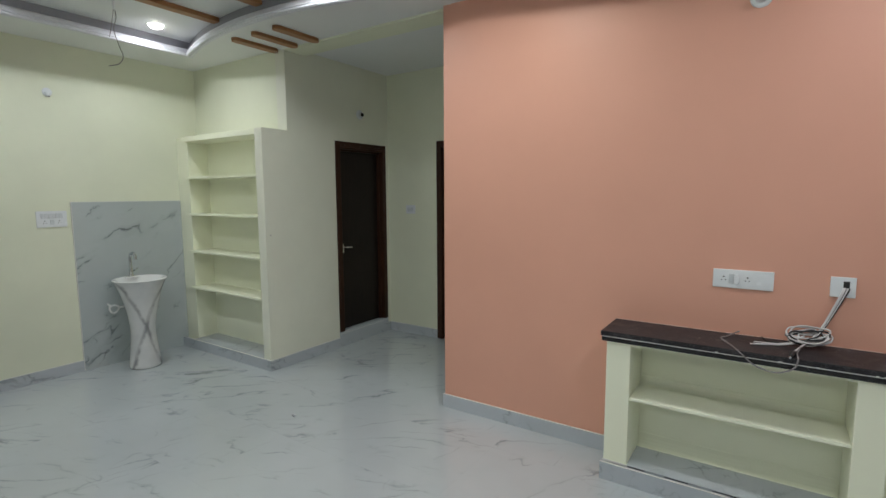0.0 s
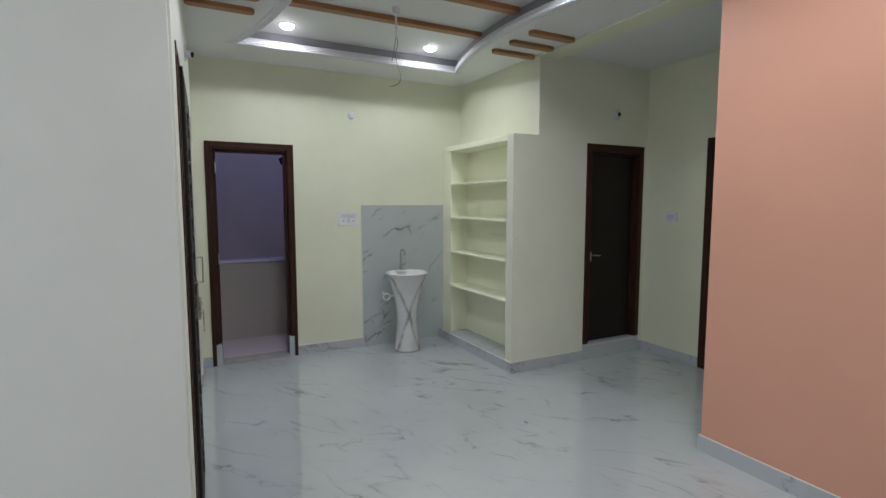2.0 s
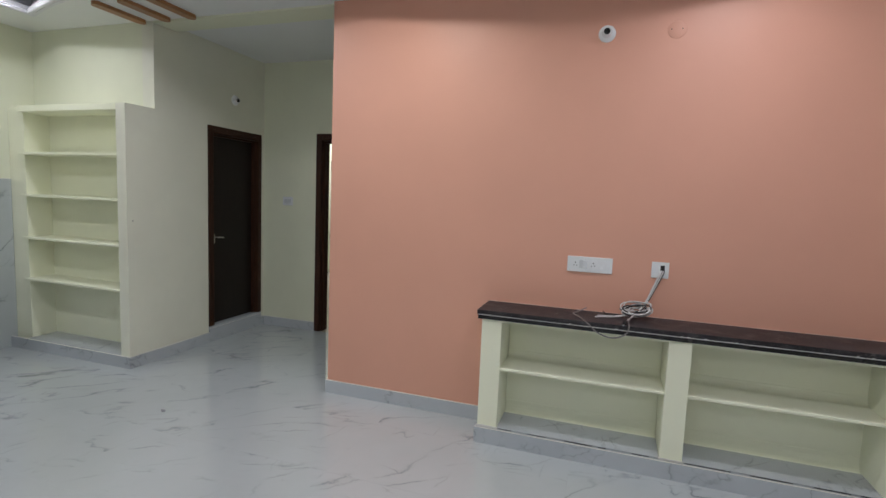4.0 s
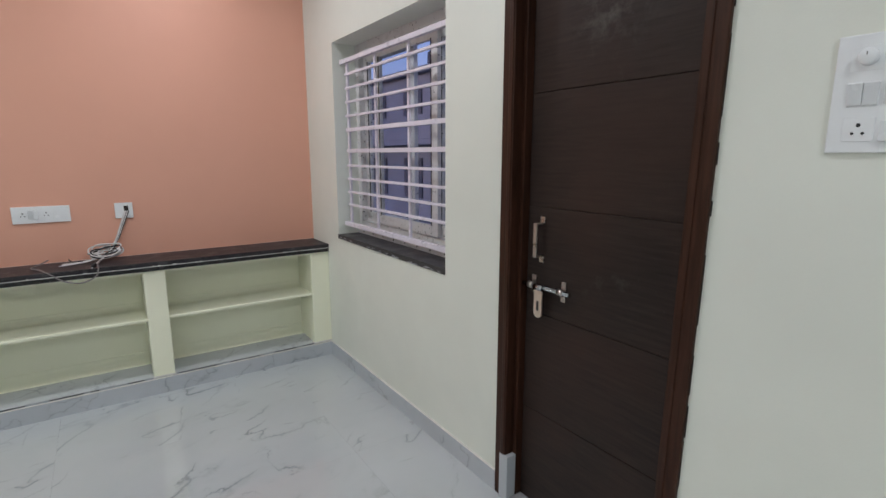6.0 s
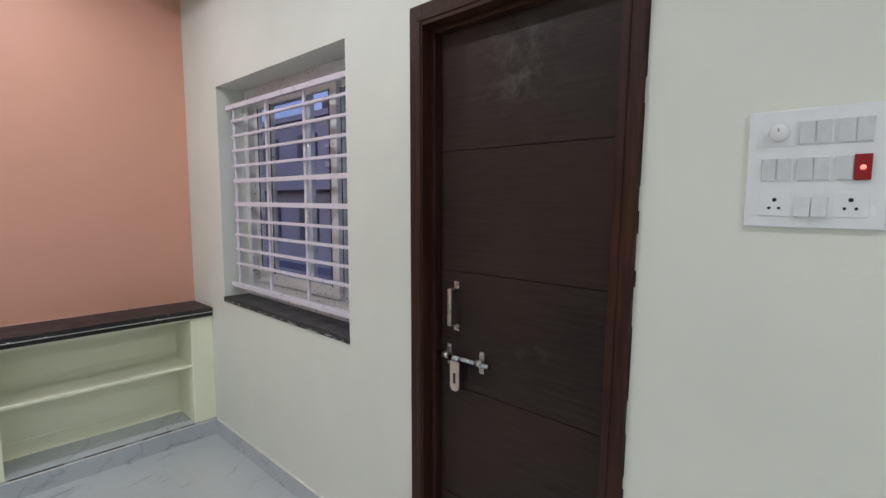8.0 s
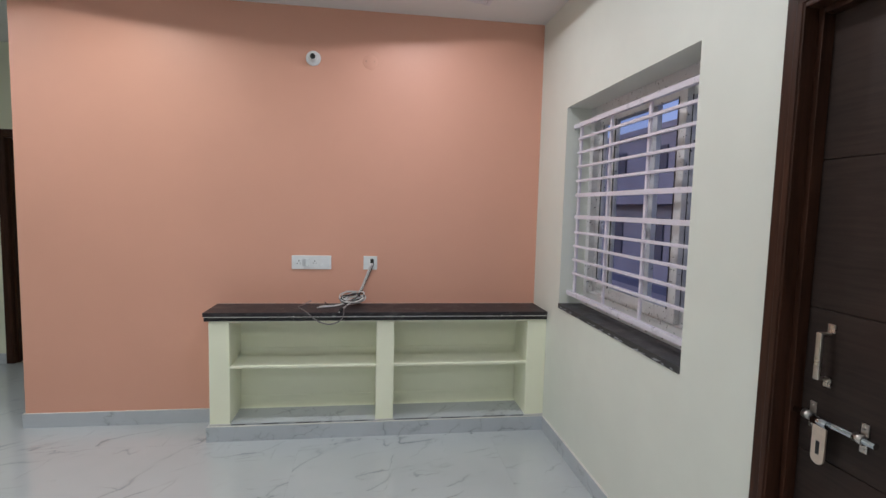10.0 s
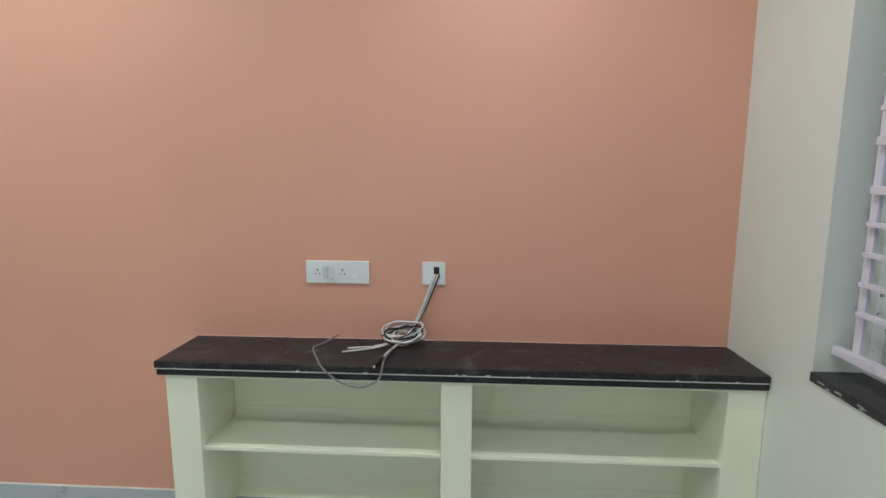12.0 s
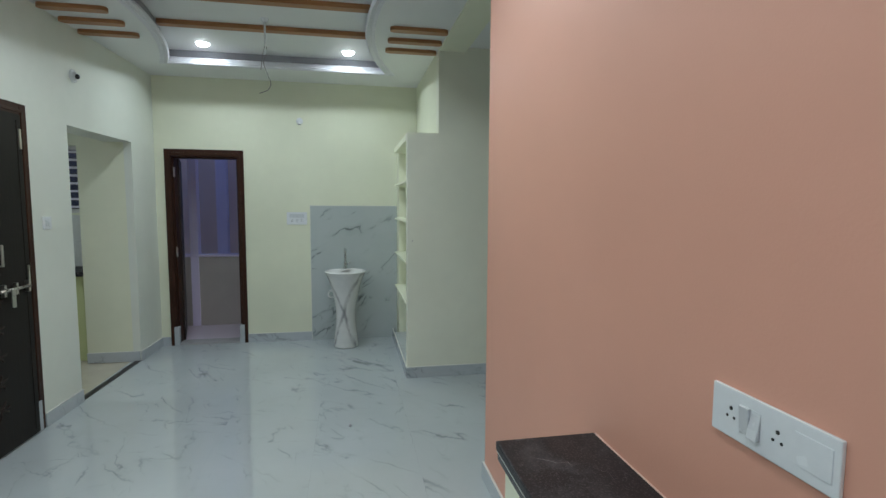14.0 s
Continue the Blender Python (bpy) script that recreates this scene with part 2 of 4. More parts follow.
def upvc():
    m, n, l, b = shader("dusty_white_upvc", 0.35)
    d = noise_at(n, l, 16, 6, None, 0.75)
    c = mix(n, l, ramp(n, l, d, [(0.50, 0.0), (0.78, 0.5)]), (0.68, 0.67, 0.67), (0.36, 0.345, 0.32))
    s = noise_at(n, l, 55, 2)
    c = mix(n, l, ramp(n, l, s, [(0.66, 0.0), (0.70, 0.85)]), c, (0.06, 0.06, 0.06))
    l.new(c, b.inputs["Base Color"])
    return m


UPVC = upvc()


def basin_stone():
    """White stone with grey bands that cross on the waist."""
    m, n, l, b = shader("basin_marble", 0.15)
    tc = n.new("ShaderNodeTexCoord").outputs["Object"]
    sx = n.new("ShaderNodeSeparateXYZ")
    l.new(tc, sx.inputs[0])

    def op(kind, a, c, d=None):
        k = n.new("ShaderNodeMath")
        k.operation = kind
        for s, v in zip(k.inputs, (a, c, d)):
            if v is None:
                continue
            if isinstance(v, (int, float)):
                s.default_value = v
            else:
                l.new(v, s)
        return k.outputs[0]

    ang = op("ARCTAN2", sx.outputs[1], sx.outputs[0])
    wob = op("MULTIPLY", op("SUBTRACT", noise_at(n, l, 7, 4), 0.5), 0.8)
    col = ramp(n, l, noise_at(n, l, 5, 4), [(0.3, (0.60, 0.61, 0.62)), (0.7, (0.74, 0.74, 0.74))])
    for slope, mid in ((3.0, -0.28), (-3.0, -0.22)):
        line = op("ADD", op("SUBTRACT", op("MULTIPLY", op("SUBTRACT", sx.outputs[2], 0.36), slope), op("SUBTRACT", ang, mid)), wob)
        f = ramp(n, l, op("ABSOLUTE", line, 0), [(0.04, 0.85), (0.22, 0.0)])
        patch = ramp(n, l, noise_at(n, l, 7, 3), [(0.36, 0.15), (0.6, 1.0)])
        col = mix(n, l, op("MULTIPLY", f, patch), col, (0.24, 0.24, 0.255))
    l.new(col, b.inputs["Base Color"])
    return m


BASIN = basin_stone()


# ---- mesh helpers ----
def box(bm, x0, x1, y0, y1, z0, z1, bevel=0.0):
    vs = [bm.verts.new((x, y, z)) for x in (x0, x1) for y in (y0, y1) for z in (z0, z1)]
    fs = [bm.faces.new([vs[i] for i in q]) for q in ((0, 1, 3, 2), (4, 6, 7, 5), (0, 4, 5, 1), (2, 3, 7, 6), (0, 2, 6, 4), (1, 5, 7, 3))]
    if bevel:
        es = list({e for f in fs for e in f.edges})
        bmesh.ops.bevel(bm, geom=es, offset=bevel, segments=2, affect="EDGES", profile=0.6)
    return bm


def boxes(*rows, bevel=0.0):
    bm = bmesh.new()
    for r in rows:
        box(bm, *r, bevel=bevel)
    return bm


def tube(bm, pts, r, seg=10, closed=False, smooth=True):
    pts = [Vector(p) for p in pts]
    n = len(pts)
    rings = []
    up = None
    for i, p in enumerate(pts):
        a = pts[i - 1] if (i > 0 or closed) else p
        c = pts[(i + 1) % n] if (i < n - 1 or closed) else p
        d = (c - a).normalized()
        if up is None:
            up = d.orthogonal().normalized()
        up = (up - d * up.dot(d))
        up = up.normalized() if up.length > 1e-6 else d.orthogonal().normalized()
        side = d.cross(up)
        rr = r[i] if isinstance(r, (list, tuple)) else r
        rings.append([bm.verts.new(p + rr * (math.cos(k * math.tau / seg) * up + math.sin(k * math.tau / seg) * side)) for k in range(seg)])
    for i in range(n if closed else n - 1):
        a, c = rings[i], rings[(i + 1) % n]
        for k in range(seg):
            f = bm.faces.new((a[k], a[(k + 1) % seg], c[(k + 1) % seg], c[k]))
            f.smooth = smooth
    if not closed:
        bm.faces.new(rings[0][::-1])
        bm.faces.new(rings[-1])
    return bm


def spline(ctrl, steps=8):
    """Points along a Catmull-Rom line through ctrl."""
    p = [Vector(c) for c in ctrl]
    p = [2 * p[0] - p[1]] + p + [2 * p[-1] - p[-2]]
    out = []
    for i in range(1, len(p) - 2):
        a, b, c, d = p[i - 1:i + 3]
        for k in range(steps):
            t = k / steps
            out.append(0.5 * (2 * b + (c - a) * t + (2 * a - 5 * b + 4 * c - d) * t * t + (3 * b - a - 3 * c + d) * t ** 3))
    return out + [p[-2]]


def lathe(bm, profile, centre, seg=40, axis="z"):
    """Turns (radius, height) pairs about an axis through centre."""
    c = Vector(centre)
    rot = {"z": Matrix.Identity(3), "x": Matrix(((0, 0, 1), (0, 1, 0), (-1, 0, 0))), "y": Matrix(((1, 0, 0), (0, 0, 1), (0, -1, 0)))}[axis]
    rings = []
    for r, h in profile:
        if r < 1e-5:
            rings.append([bm.verts.new(c + rot @ Vector((0, 0, h)))])
        else:
            rings.append([bm.verts.new(c + rot @ Vector((r * math.cos(k * math.tau / seg), r * math.sin(k * math.tau / seg), h))) for k in range(seg)])
    for a, b in zip(rings, rings[1:]):
        for k in range(seg):
            q = [a[k % len(a)], a[(k + 1) % len(a)], b[(k + 1) % len(b)], b[k % len(b)]]
            q = list(dict.fromkeys(q))
            if len(q) > 2:
                f = bm.faces.new(q)
                f.smooth = True
    return bm


def part(name, bm, material, parent=None, label=""):
    bmesh.ops.recalc_face_normals(bm, faces=bm.faces)
    me = bpy.data.meshes.new(name)
    bm.to_mesh(me)
    bm.free()
    me.materials.append(material)
    ob = new(name, me)
    if parent:
        ob.parent = parent
        if parent.type == "EMPTY" and not parent.get("local"):
            ob.matrix_parent_inverse = parent.matrix_basis.inverted()
    if label:
        tagged(ob, label)
    return ob


def thing(name, at, label, category, group="", kind=""):
    ob = new(name)
    ob.empty_display_size = 0.1
    if isinstance(at, Matrix):
        ob.matrix_basis = at
        ob["local"] = True
    else:
        ob.location = at
    return tagged(ob, label, category, group, kind)


def single(name, bm, material, label, category, group="", kind=""):
    return tagged(part(name, bm, material), label, category, group, kind)


def structure(name, bm, material, label="", category="wall"):
    return tagged(part(name, bm, material), label, category, "", "structure")


def wall(name, axis, plane, back, a0, a1, z1, openings, material, label, category="wall"):
    """A wall between plane and back, along the other axis from a0 to a1, with openings (a0, a1, z0, z1)."""
    bm = bmesh.new()
    lo, hi = min(plane, back), max(plane, back)

    def seg(p, q, r, s):
        if q - p > 1e-4 and s - r > 1e-4:
            if axis == "x":
                box(bm, lo, hi, p, q, r, s)
            else:
                box(bm, p, q, lo, hi, r, s)

    at = a0
    for p, q, r, s in sorted(openings):
        seg(at, p, 0, z1)
        seg(p, q, 0, r)
        seg(p, q, s, z1)
        at = q
    seg(at, a1, 0, z1)
    return structure(name, bm, material, label, category)


# ---- structure ----
H = 2.92
wall("wall_west", "x", XW, XW - 0.13, -0.11, 4.5, H, [(0.447, 1.207, 0, 2.03)], CREAM, "pale cream-green painted wall with a door opening")
wall("wall_south", "y", YS, YS - 0.23, XW - 0.05, XC - 0.15, H, [(-4.13, -3.14, 0, 2.03), (-2.70, -1.86, 0, 2.08)], PALE, "pale cream painted wall with kitchen opening and door")
wall("wall_south_return", "x", XC, XC - 0.2, YB, 0.2535, H, [], COOLWHITE, "plain off-white wall beside the entrance")
wall("wall_south_end", "y", YB, YB - 0.2, XC - 0.2, XE + 0.23, H, [], PALE, "plain pale wall behind the entrance area")
wall("wall_east", "x", XE, XE + 0.23, YB, 4.5, H, [(1.252, 2.498, 0.88, 2.10), (0.054, 0.863, 0, 2.11)], PALE, "pale cream wall with barred window and dark door")
wall("wall_north", "y", YN, YN + 0.13, XO, XE, H, [], ORANGE, "salmon orange painted feature wall")
wall("wall_north_west", "y", 3.017, 3.14, XW, XP - 0.12, H, [], CREAM, "pale cream wall above the open shelf")
wall("wall_passage_west", "x", XP, XP - 0.12, 3.017, 4.5, H, [(3.572, 4.305, 0.15, 2.03)], OFFWHITE, "pale cream passage wall with a dark bathroom door")
wall("wall_passage_north", "y", YP, YP + 0.14, XP, -0.2, H, [(-2.59, -1.80, 0, 2.05)], CREAM, "pale cream passage wall with an open door")
wall("wall_passage_east", "x", XO, XO + 0.12, YN + 0.13, YP, H, [], OFFWHITE, "pale cream passage wall behind the feature wall")
structure("beam", boxes((XP, XO, 3.02, 3.24, 2.735, H)), CREAM, "cream painted beam over the passage mouth", "beam")
structure("ceiling_passage", boxes((XP, XO, 3.24, YP, 2.775, H)), WHITE_CEIL, "plain white passage ceiling", "ceiling")
structure("roof_slab", boxes((-4.95, XE + 0.4, YB - 0.4, 8.2, H, H + 0.14)), WHITE_CEIL, "plain concrete slab above the rooms", "ceiling")

TRAYS = (-2.85, 0.02)
HALF = 1.23


def arc(x, c, north):
    k = max(0.0, 1 - ((x - c) / HALF) ** 2)
    return 2.65 - 0.23 * k if north else 0.69 + 0.235 * k


def tray_outline(c, n=28):
    xs = [c - HALF + 2 * HALF * i / n for i in range(n + 1)]
    return [Vector((x, arc(x, c, False), 0)) for x in xs] + [Vector((x, arc(x, c, True), 0)) for x in reversed(xs)]


def inset(pts, d):
    """The outline moved inwards by d, corners mitred."""
    out = []
    n = len(pts)
    for i, p in enumerate(pts):
        a, b = (p - pts[i - 1]).normalized(), (pts[(i + 1) % n] - p).normalized()
        na, nb = Vector((-a.y, a.x, 0)), Vector((-b.y, b.x, 0))
        m = (na + nb).normalized()
        out.append(p + m * d / max(0.35, m.dot(na)))
    return out


def sweep(bm, pts, profile):
    """A band along the outline; profile of (inset, height)."""
    rows = [[bm.verts.new((q.x, q.y, z)) for q in inset(pts, d)] for d, z in profile]
    n = len(pts)
    for a, b in zip(rows, rows[1:]):
        for i in range(n):
            bm.faces.new((a[i], a[(i + 1) % n], b[(i + 1) % n], b[i]))


def false_ceiling():
    bm = bmesh.new()

    def quad(x0, x1, y00, y10, y01, y11, z):
        bm.faces.new([bm.verts.new(v) for v in ((x0, y00, z), (x1, y10, z), (x1, y11, z), (x0, y01, z))])

    south, north = YS - 0.12, 3.02
    x = XW
    for c in TRAYS:
        quad(x, c - HALF, south, south, north, north, ZC)
        n = 28
        for i in range(n):
            a, b = c - HALF + 2 * HALF * i / n, c - HALF + 2 * HALF * (i + 1) / n
            quad(a, b, south, south, arc(a, c, False), arc(b, c, False), ZC)
            quad(a, b, arc(a, c, True), arc(b, c, True), north, north, ZC)
        x = c + HALF
        quad(c - HALF - 0.05, c + HALF + 0.05, 0.6, 0.6, 2.75, 2.75, ZT)
    quad(x, XE, south, south, north, north, ZC)
    quad(XC - 0.1, XE, YB, YB, south, south, ZC)
    return bm


structure("ceiling", false_ceiling(), WHITE_CEIL, "white false ceiling with two recessed trays", "ceiling")
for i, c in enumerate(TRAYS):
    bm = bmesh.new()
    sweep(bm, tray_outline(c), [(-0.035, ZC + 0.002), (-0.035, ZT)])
    structure("tray_side", bm, TRAY_SIDE, "upright side of the ceiling recess, its shade painted grey", "trim")
    bm = bmesh.new()
    sweep(bm, tray_outline(c), [(-0.062, ZC), (-0.056, ZC - 0.007), (-0.034, ZC - 0.008), (-0.030, ZC - 0.003), (-0.012, ZC - 0.010), (0.0, ZC - 0.014), (0.008, ZC - 0.008), (0.004, ZC), (0.012, ZC + 0.006), (0.008, ZC + 0.014), (0.0, ZC + 0.018), (-0.006, ZC + 0.040), (-0.018, ZC + 0.052), (-0.035, ZC + 0.054)])
    structure("cove_moulding", bm, COVE, "silver-grey curved cove moulding round the tray", "trim")


def baseboard(x0, x1, y0, y1, h=0.092, askew=0):
    a = structure("baseboard", boxes((x0, x1, y0, y1, 0, h)), SKIRT, "grey veined marble skirting", "baseboard")
    b = structure("trim", boxes((x0 + 0.0007, x1 - 0.0007, y0 + 0.0007, y1 - 0.0007, h, h + 0.0025)), CAULK, "thin white sealant line on the skirting", "trim")
    if askew:
        a["askew"] = b["askew"] = 1


T = 0.012
baseboard(XW, XW + T, 0.37, 0.447)
baseboard(XW, XW + T, 1.207, 1.868)
baseboard(XP - 0.006, XP + T, 2.743, 3.572)
baseboard(XP, XP + T, 3.572, 4.305, 0.13)
baseboard(XP, XP + T, 4.305, YP - T)
baseboard(XW + T, XP - 0.006, 2.743, 2.755)
baseboard(XP + T, -2.59, YP - T, YP)
baseboard(XO - T, -0.390, YN - T, YN)
baseboard(XO - T, XO, YN, YP)
baseboard(XE - T, XE, 0.863, 2.675)
baseboard(XE - T, XE, YB, 0.086)
baseboard(XC, XC + T, YB, YS - 0.03)
baseboard(-1.86, XC + T, YS, YS + T, askew=1)
baseboard(-3.14, -2.70, YS, YS + T, askew=1)
baseboard(XW - 0.02, -4.13, YS, YS + T, askew=1)
baseboard(-4.131, -4.119, -0.11, 0.335)
baseboard(-0.394, XE - T, 2.675, 2.687, 0.094)

# kitchen seen through the opening
KIT = plain("kitchen_floor_beige", (0.50, 0.46, 0.38), 0.2, 0, 0.06, 6)
TILE_W = plain("white_glazed_tile", (0.74, 0.75, 0.74), 0.12, 0, 0.02)
KIT_GREEN = paint("kitchen_green_paint", (0.60, 0.64, 0.34))
structure("floor_kitchen", boxes((-6.2, XC - 0.2, -3.2, 0.25, -0.03, -0.006)), KIT, "beige tiled kitchen floor", "floor")
structure("threshold_kitchen", boxes((-4.13, -3.14, 0.238, 0.29, -0.03, 0.004)), GRANITE, "dark granite strip in the kitchen opening", "threshold")
wall("wall_kitchen_pier", "x", -4.131, XW, -0.11, 0.30, H, [], CREAM, "pale cream pier beside the kitchen opening")
wall("wall_kitchen_west", "x", -4.70, -4.83, -3.2, -0.11, H, [(-1.35, -0.22, 1.38, 2.05)], CREAM, "kitchen wall with a barred window")
wall("wall_kitchen_south", "y", -3.2, -3.3, -4.83, XC, H, [], CREAM, "plain kitchen wall")
structure("ceiling_kitchen", boxes((-4.83, XC - 0.2, -3.2, 0.06, 2.72, 2.76)), WHITE_CEIL, "plain white kitchen ceiling", "ceiling")

# bedroom behind the open door
structure("floor_bedroom", boxes((-4.7, 0.6, 4.36, 8.0, -0.03, -0.006)), KIT, "pale bedroom floor", "floor")
wall("wall_bedroom_north", "y", 8.0, 8.1, -4.7, 0.7, H, [], CREAM, "plain bedroom wall")
wall("wall_bedroom_west", "x", -4.6, -4.7, 4.5, 8.0, H, [], CREAM, "plain bedroom wall")
wall("wall_bedroom_east", "x", 0.6, 0.7, 4.36, 8.0, H, [], CREAM, "plain bedroom wall")
structure("wall_bedroom_south", boxes((-0.2, 0.6, 4.36, 4.5, 0, H), (-4.7, XP, 4.36, 4.5, 0, H)), CREAM, "plain bedroom wall")

# balcony behind the far door
LILAC = paint("lilac_ledge_paint", (0.80, 0.74, 0.95))
PARAPET = paint("grey_parapet_plaster", (0.48, 0.44, 0.42), 0.7, 0.08, 0.2)
NEIGH = paint("violet_grey_plaster", (0.88, 0.72, 0.64), 0.7, 0.05, 0.2)
BALC = plain("pinkish_balcony_tile", (0.70, 0.62, 0.70), 0.3, 0, 0.02, 3)
structure("floor_balcony", boxes((-5.70, XW - 0.13, -0.11, 3.2, -0.05, -0.012)), BALC, "pinkish grey balcony tile floor", "floor")
structure("parapet", boxes((-5.70, -5.57, -0.11, 3.2, -0.012, 0.835)), PARAPET, "grey plastered balcony parapet", "parapet")
structure("parapet_ledge", boxes((-5.72, -5.55, -0.11, 3.2, 0.835, 0.862), bevel=0.004), LILAC, "lilac painted ledge on the parapet", "ledge")
wall("wall_balcony_north", "y", 1.31, 1.44, -5.57, XW - 0.13, H, [], NEIGH, "violet-grey plastered balcony end wall")
wall("wall_balcony_end", "y", -0.11, -0.24, -5.7, -4.83, H, [], NEIGH, "violet-grey plastered balcony side wall")
structure("balcony_column", boxes((-5.68, -5.558, 0.385, 0.478, -0.012, H), bevel=0.003), LILAC, "lilac painted balcony corner column", "column")
nb = thing("neighbour_building", (-7.2, 1.5, -3.4), "violet-grey plastered neighbouring building with ribs", "building")
part("wall", boxes((-7.6, -7.2, -6, 9, -3.4, 3.4)), NEIGH, nb)
for y in (-1.4, 0.33, 2.2, 4.2):
    part("rib", boxes((-7.2, -7.05, y, y + 0.15, -3.4, 3.4), bevel=0.01), LILAC, nb, "lilac painted vertical rib")
part("roof", boxes((-7.7, -7.0, -6.1, 9.1, 3.4, 3.52)), PARAPET, nb)


# ---- doors ----
def frame_parts(th, w, h, fw=0.062, depth=0.115, proud=0.012, head=0.07, z0=0.0, blocks=True):
    """A moulded door frame in the thing's own axes: x along the wall, y into it."""
    lining = 0.018
    for name, x0, x1, s in (("jamb", 0.0, fw, 1), ("jamb", w - fw, w, -1)):
        bm = boxes((x0, x1, -proud, depth, z0, h), bevel=0.004)
        e = x0 if s > 0 else x1
        box(bm, min(e + s * 0.036, e + s * 0.056), max(e + s * 0.036, e + s * 0.056), -proud - 0.004, -proud + 0.004, z0 + 0.001, h - 0.036, bevel=0.003)
        inner = fw if s > 0 else w - fw
        box(bm, min(inner, inner + s * lining), max(inner, inner + s * lining), 0.03, depth - 0.001, z0 + 0.001, h - head, bevel=0.002)
        j = part(name, bm, FRAMEWOOD, th)
        if blocks:
            e2 = inner + s * (lining + 0.002)
            a = e + s * 0.034
            part("base_block", boxes((min(a, e2), max(a, e2), -proud - 0.006, 0.030, z0, z0 + 0.20), bevel=0.002), SKIRT, th, "grey marble block at the jamb foot")
    bm = boxes((fw, w - fw, -proud, depth, h - head, h), bevel=0.004)
    box(bm, 0.036, w - 0.036, -proud - 0.004, -proud + 0.004, h - 0.056, h - 0.036, bevel=0.003)
    box(bm, fw + lining, w - fw - lining, 0.03, depth - 0.001, h - head - lining, h - head, bevel=0.002)
    part("head", bm, FRAMEWOOD, th)


def threshold(th, w, z0=0.0, h=0.012, y0=-0.004):
    part("threshold", boxes((0.07, w - 0.07, y0, 0.15, z0, z0 + h), bevel=0.002), THRESH, th, "grey stone threshold strip")


def leaf_panels(th, x0, x1, y, z0, z1, n, material=DOORWOOD, thick=0.032):
    leaf = part("leaf", boxes((x0, x1, y + 0.005, y + thick, z0, z1)), material, th)
    step = (z1 - z0) / n
    for i in range(n):
        part("panel", boxes((x0, x1, y, y + 0.0056, z0 + i * step + 0.002, z0 + (i + 1) * step - 0.002), bevel=0.0012), material, leaf)
    return leaf


# entrance door in the east wall
ed = thing("door_1", pose(XE, 0.863, 0, 0, 0, -90), "closed dark brown veneer door with steel bolt", "door", kind="structure")
frame_parts(ed, 0.809, 2.11)
threshold(ed, 0.809)
lf = leaf_panels(ed, 0.082, 0.727, 0.062, 0.012, 2.04, 5)
Y = 0.062


def d_handle(parent, x, y, z0, z1, material):
    bm = bmesh.new()
    for z in (z0, z1):
        s = 1 if z == z0 else -1
        box(bm, x - 0.011, x + 0.011, y - 0.003, y, z - 0.012, z + 0.012, bevel=0.001)
        for dx in (-0.005, 0.005):
            lathe(bm, [(0, -0.002), (0.002, -0.0015), (0.002, 0)], (x + dx, y - 0.003, z), 6, "y")
        box(bm, x - 0.008, x + 0.008, y - 0.034, y - 0.002, min(z + s * 0.010, z + s * 0.016), max(z + s * 0.010, z + s * 0.016), bevel=0.002)
    box(bm, x - 0.009, x + 0.009, y - 0.040, y - 0.033, z0 + 0.010, z1 - 0.010, bevel=0.003)
    return part("handle", bm, material, parent, "brushed steel pull handle")


d_handle(lf, 0.156, Y, 1.034, 1.182, STEEL)
bm = bmesh.new()
ZB = 0.932
tube(bm, [(0.064, Y - 0.017, ZB), (0.312, Y - 0.017, ZB)], 0.0085, 14)
part("bolt", bm, CHROME, lf, "polished steel sliding bolt")
for x in (0.122, 0.270):
    bm = boxes((x - 0.010, x + 0.010, Y - 0.003, Y, ZB - 0.037, ZB + 0.037), bevel=0.001)
    tube(bm, [(x - 0.012, Y - 0.017, ZB), (x + 0.012, Y - 0.017, ZB)], 0.0125, 12)
    for z in (ZB - 0.027, ZB + 0.027):
        lathe(bm, [(0, -0.006), (0.004, -0.005), (0.004, 0)], (x, Y, z), 8, "y")
    part("bracket", bm, STEEL, lf, "steel bolt bracket with screws")
bm = bmesh.new()
rim = [(0.152, ZB + 0.006), (0.152, ZB - 0.098)] + [(0.172 - 0.020 * math.cos(a), ZB - 0.098 - 0.018 * math.sin(a)) for a in [k * math.pi / 8 for k in range(1, 8)]] + [(0.192, ZB - 0.098), (0.192, ZB + 0.006)]
faces = [[bm.verts.new((x, y, z)) for x, z in rim] for y in (Y - 0.030, Y - 0.025)]
bm.faces.new(faces[0])
bm.faces.new(faces[1][::-1])
for i in range(len(rim)):
    j = (i + 1) % len(rim)
    bm.faces.new((faces[0][i], faces[0][j], faces[1][j], faces[1][i]))
part("hasp", bm, HASP, lf, "brushed steel hasp plate with a slot")
part("hasp_slot", boxes((0.167, 0.177, Y - 0.0315, Y - 0.0295, ZB - 0.088, ZB - 0.052)), BLACK, lf)
bm = bmesh.new()
tube(bm, [(0.150, Y - 0.026, ZB), (0.194, Y - 0.026, ZB)], 0.0125, 14)
part("hasp_collar", bm, CHROME, lf, "polished collar of the hasp round the bolt")
part("staple", boxes((0.138, 0.146, Y - 0.014, Y, ZB - 0.088, ZB - 0.050), bevel=0.002), STEEL, lf)

rnd = random.Random(17)
z = 0.12
while z < 2.05:
    run = rnd.uniform(0.03, 0.20)
    part("plaster_gap", boxes((0.8088, 0.8088 + rnd.uniform(0.0015, 0.0045), -0.0016, 0.002, z, min(z + run, 2.09))), DARKGAP, ed, "dark ragged gap between plaster and jamb")
    z += run + rnd.uniform(0.01, 0.10)
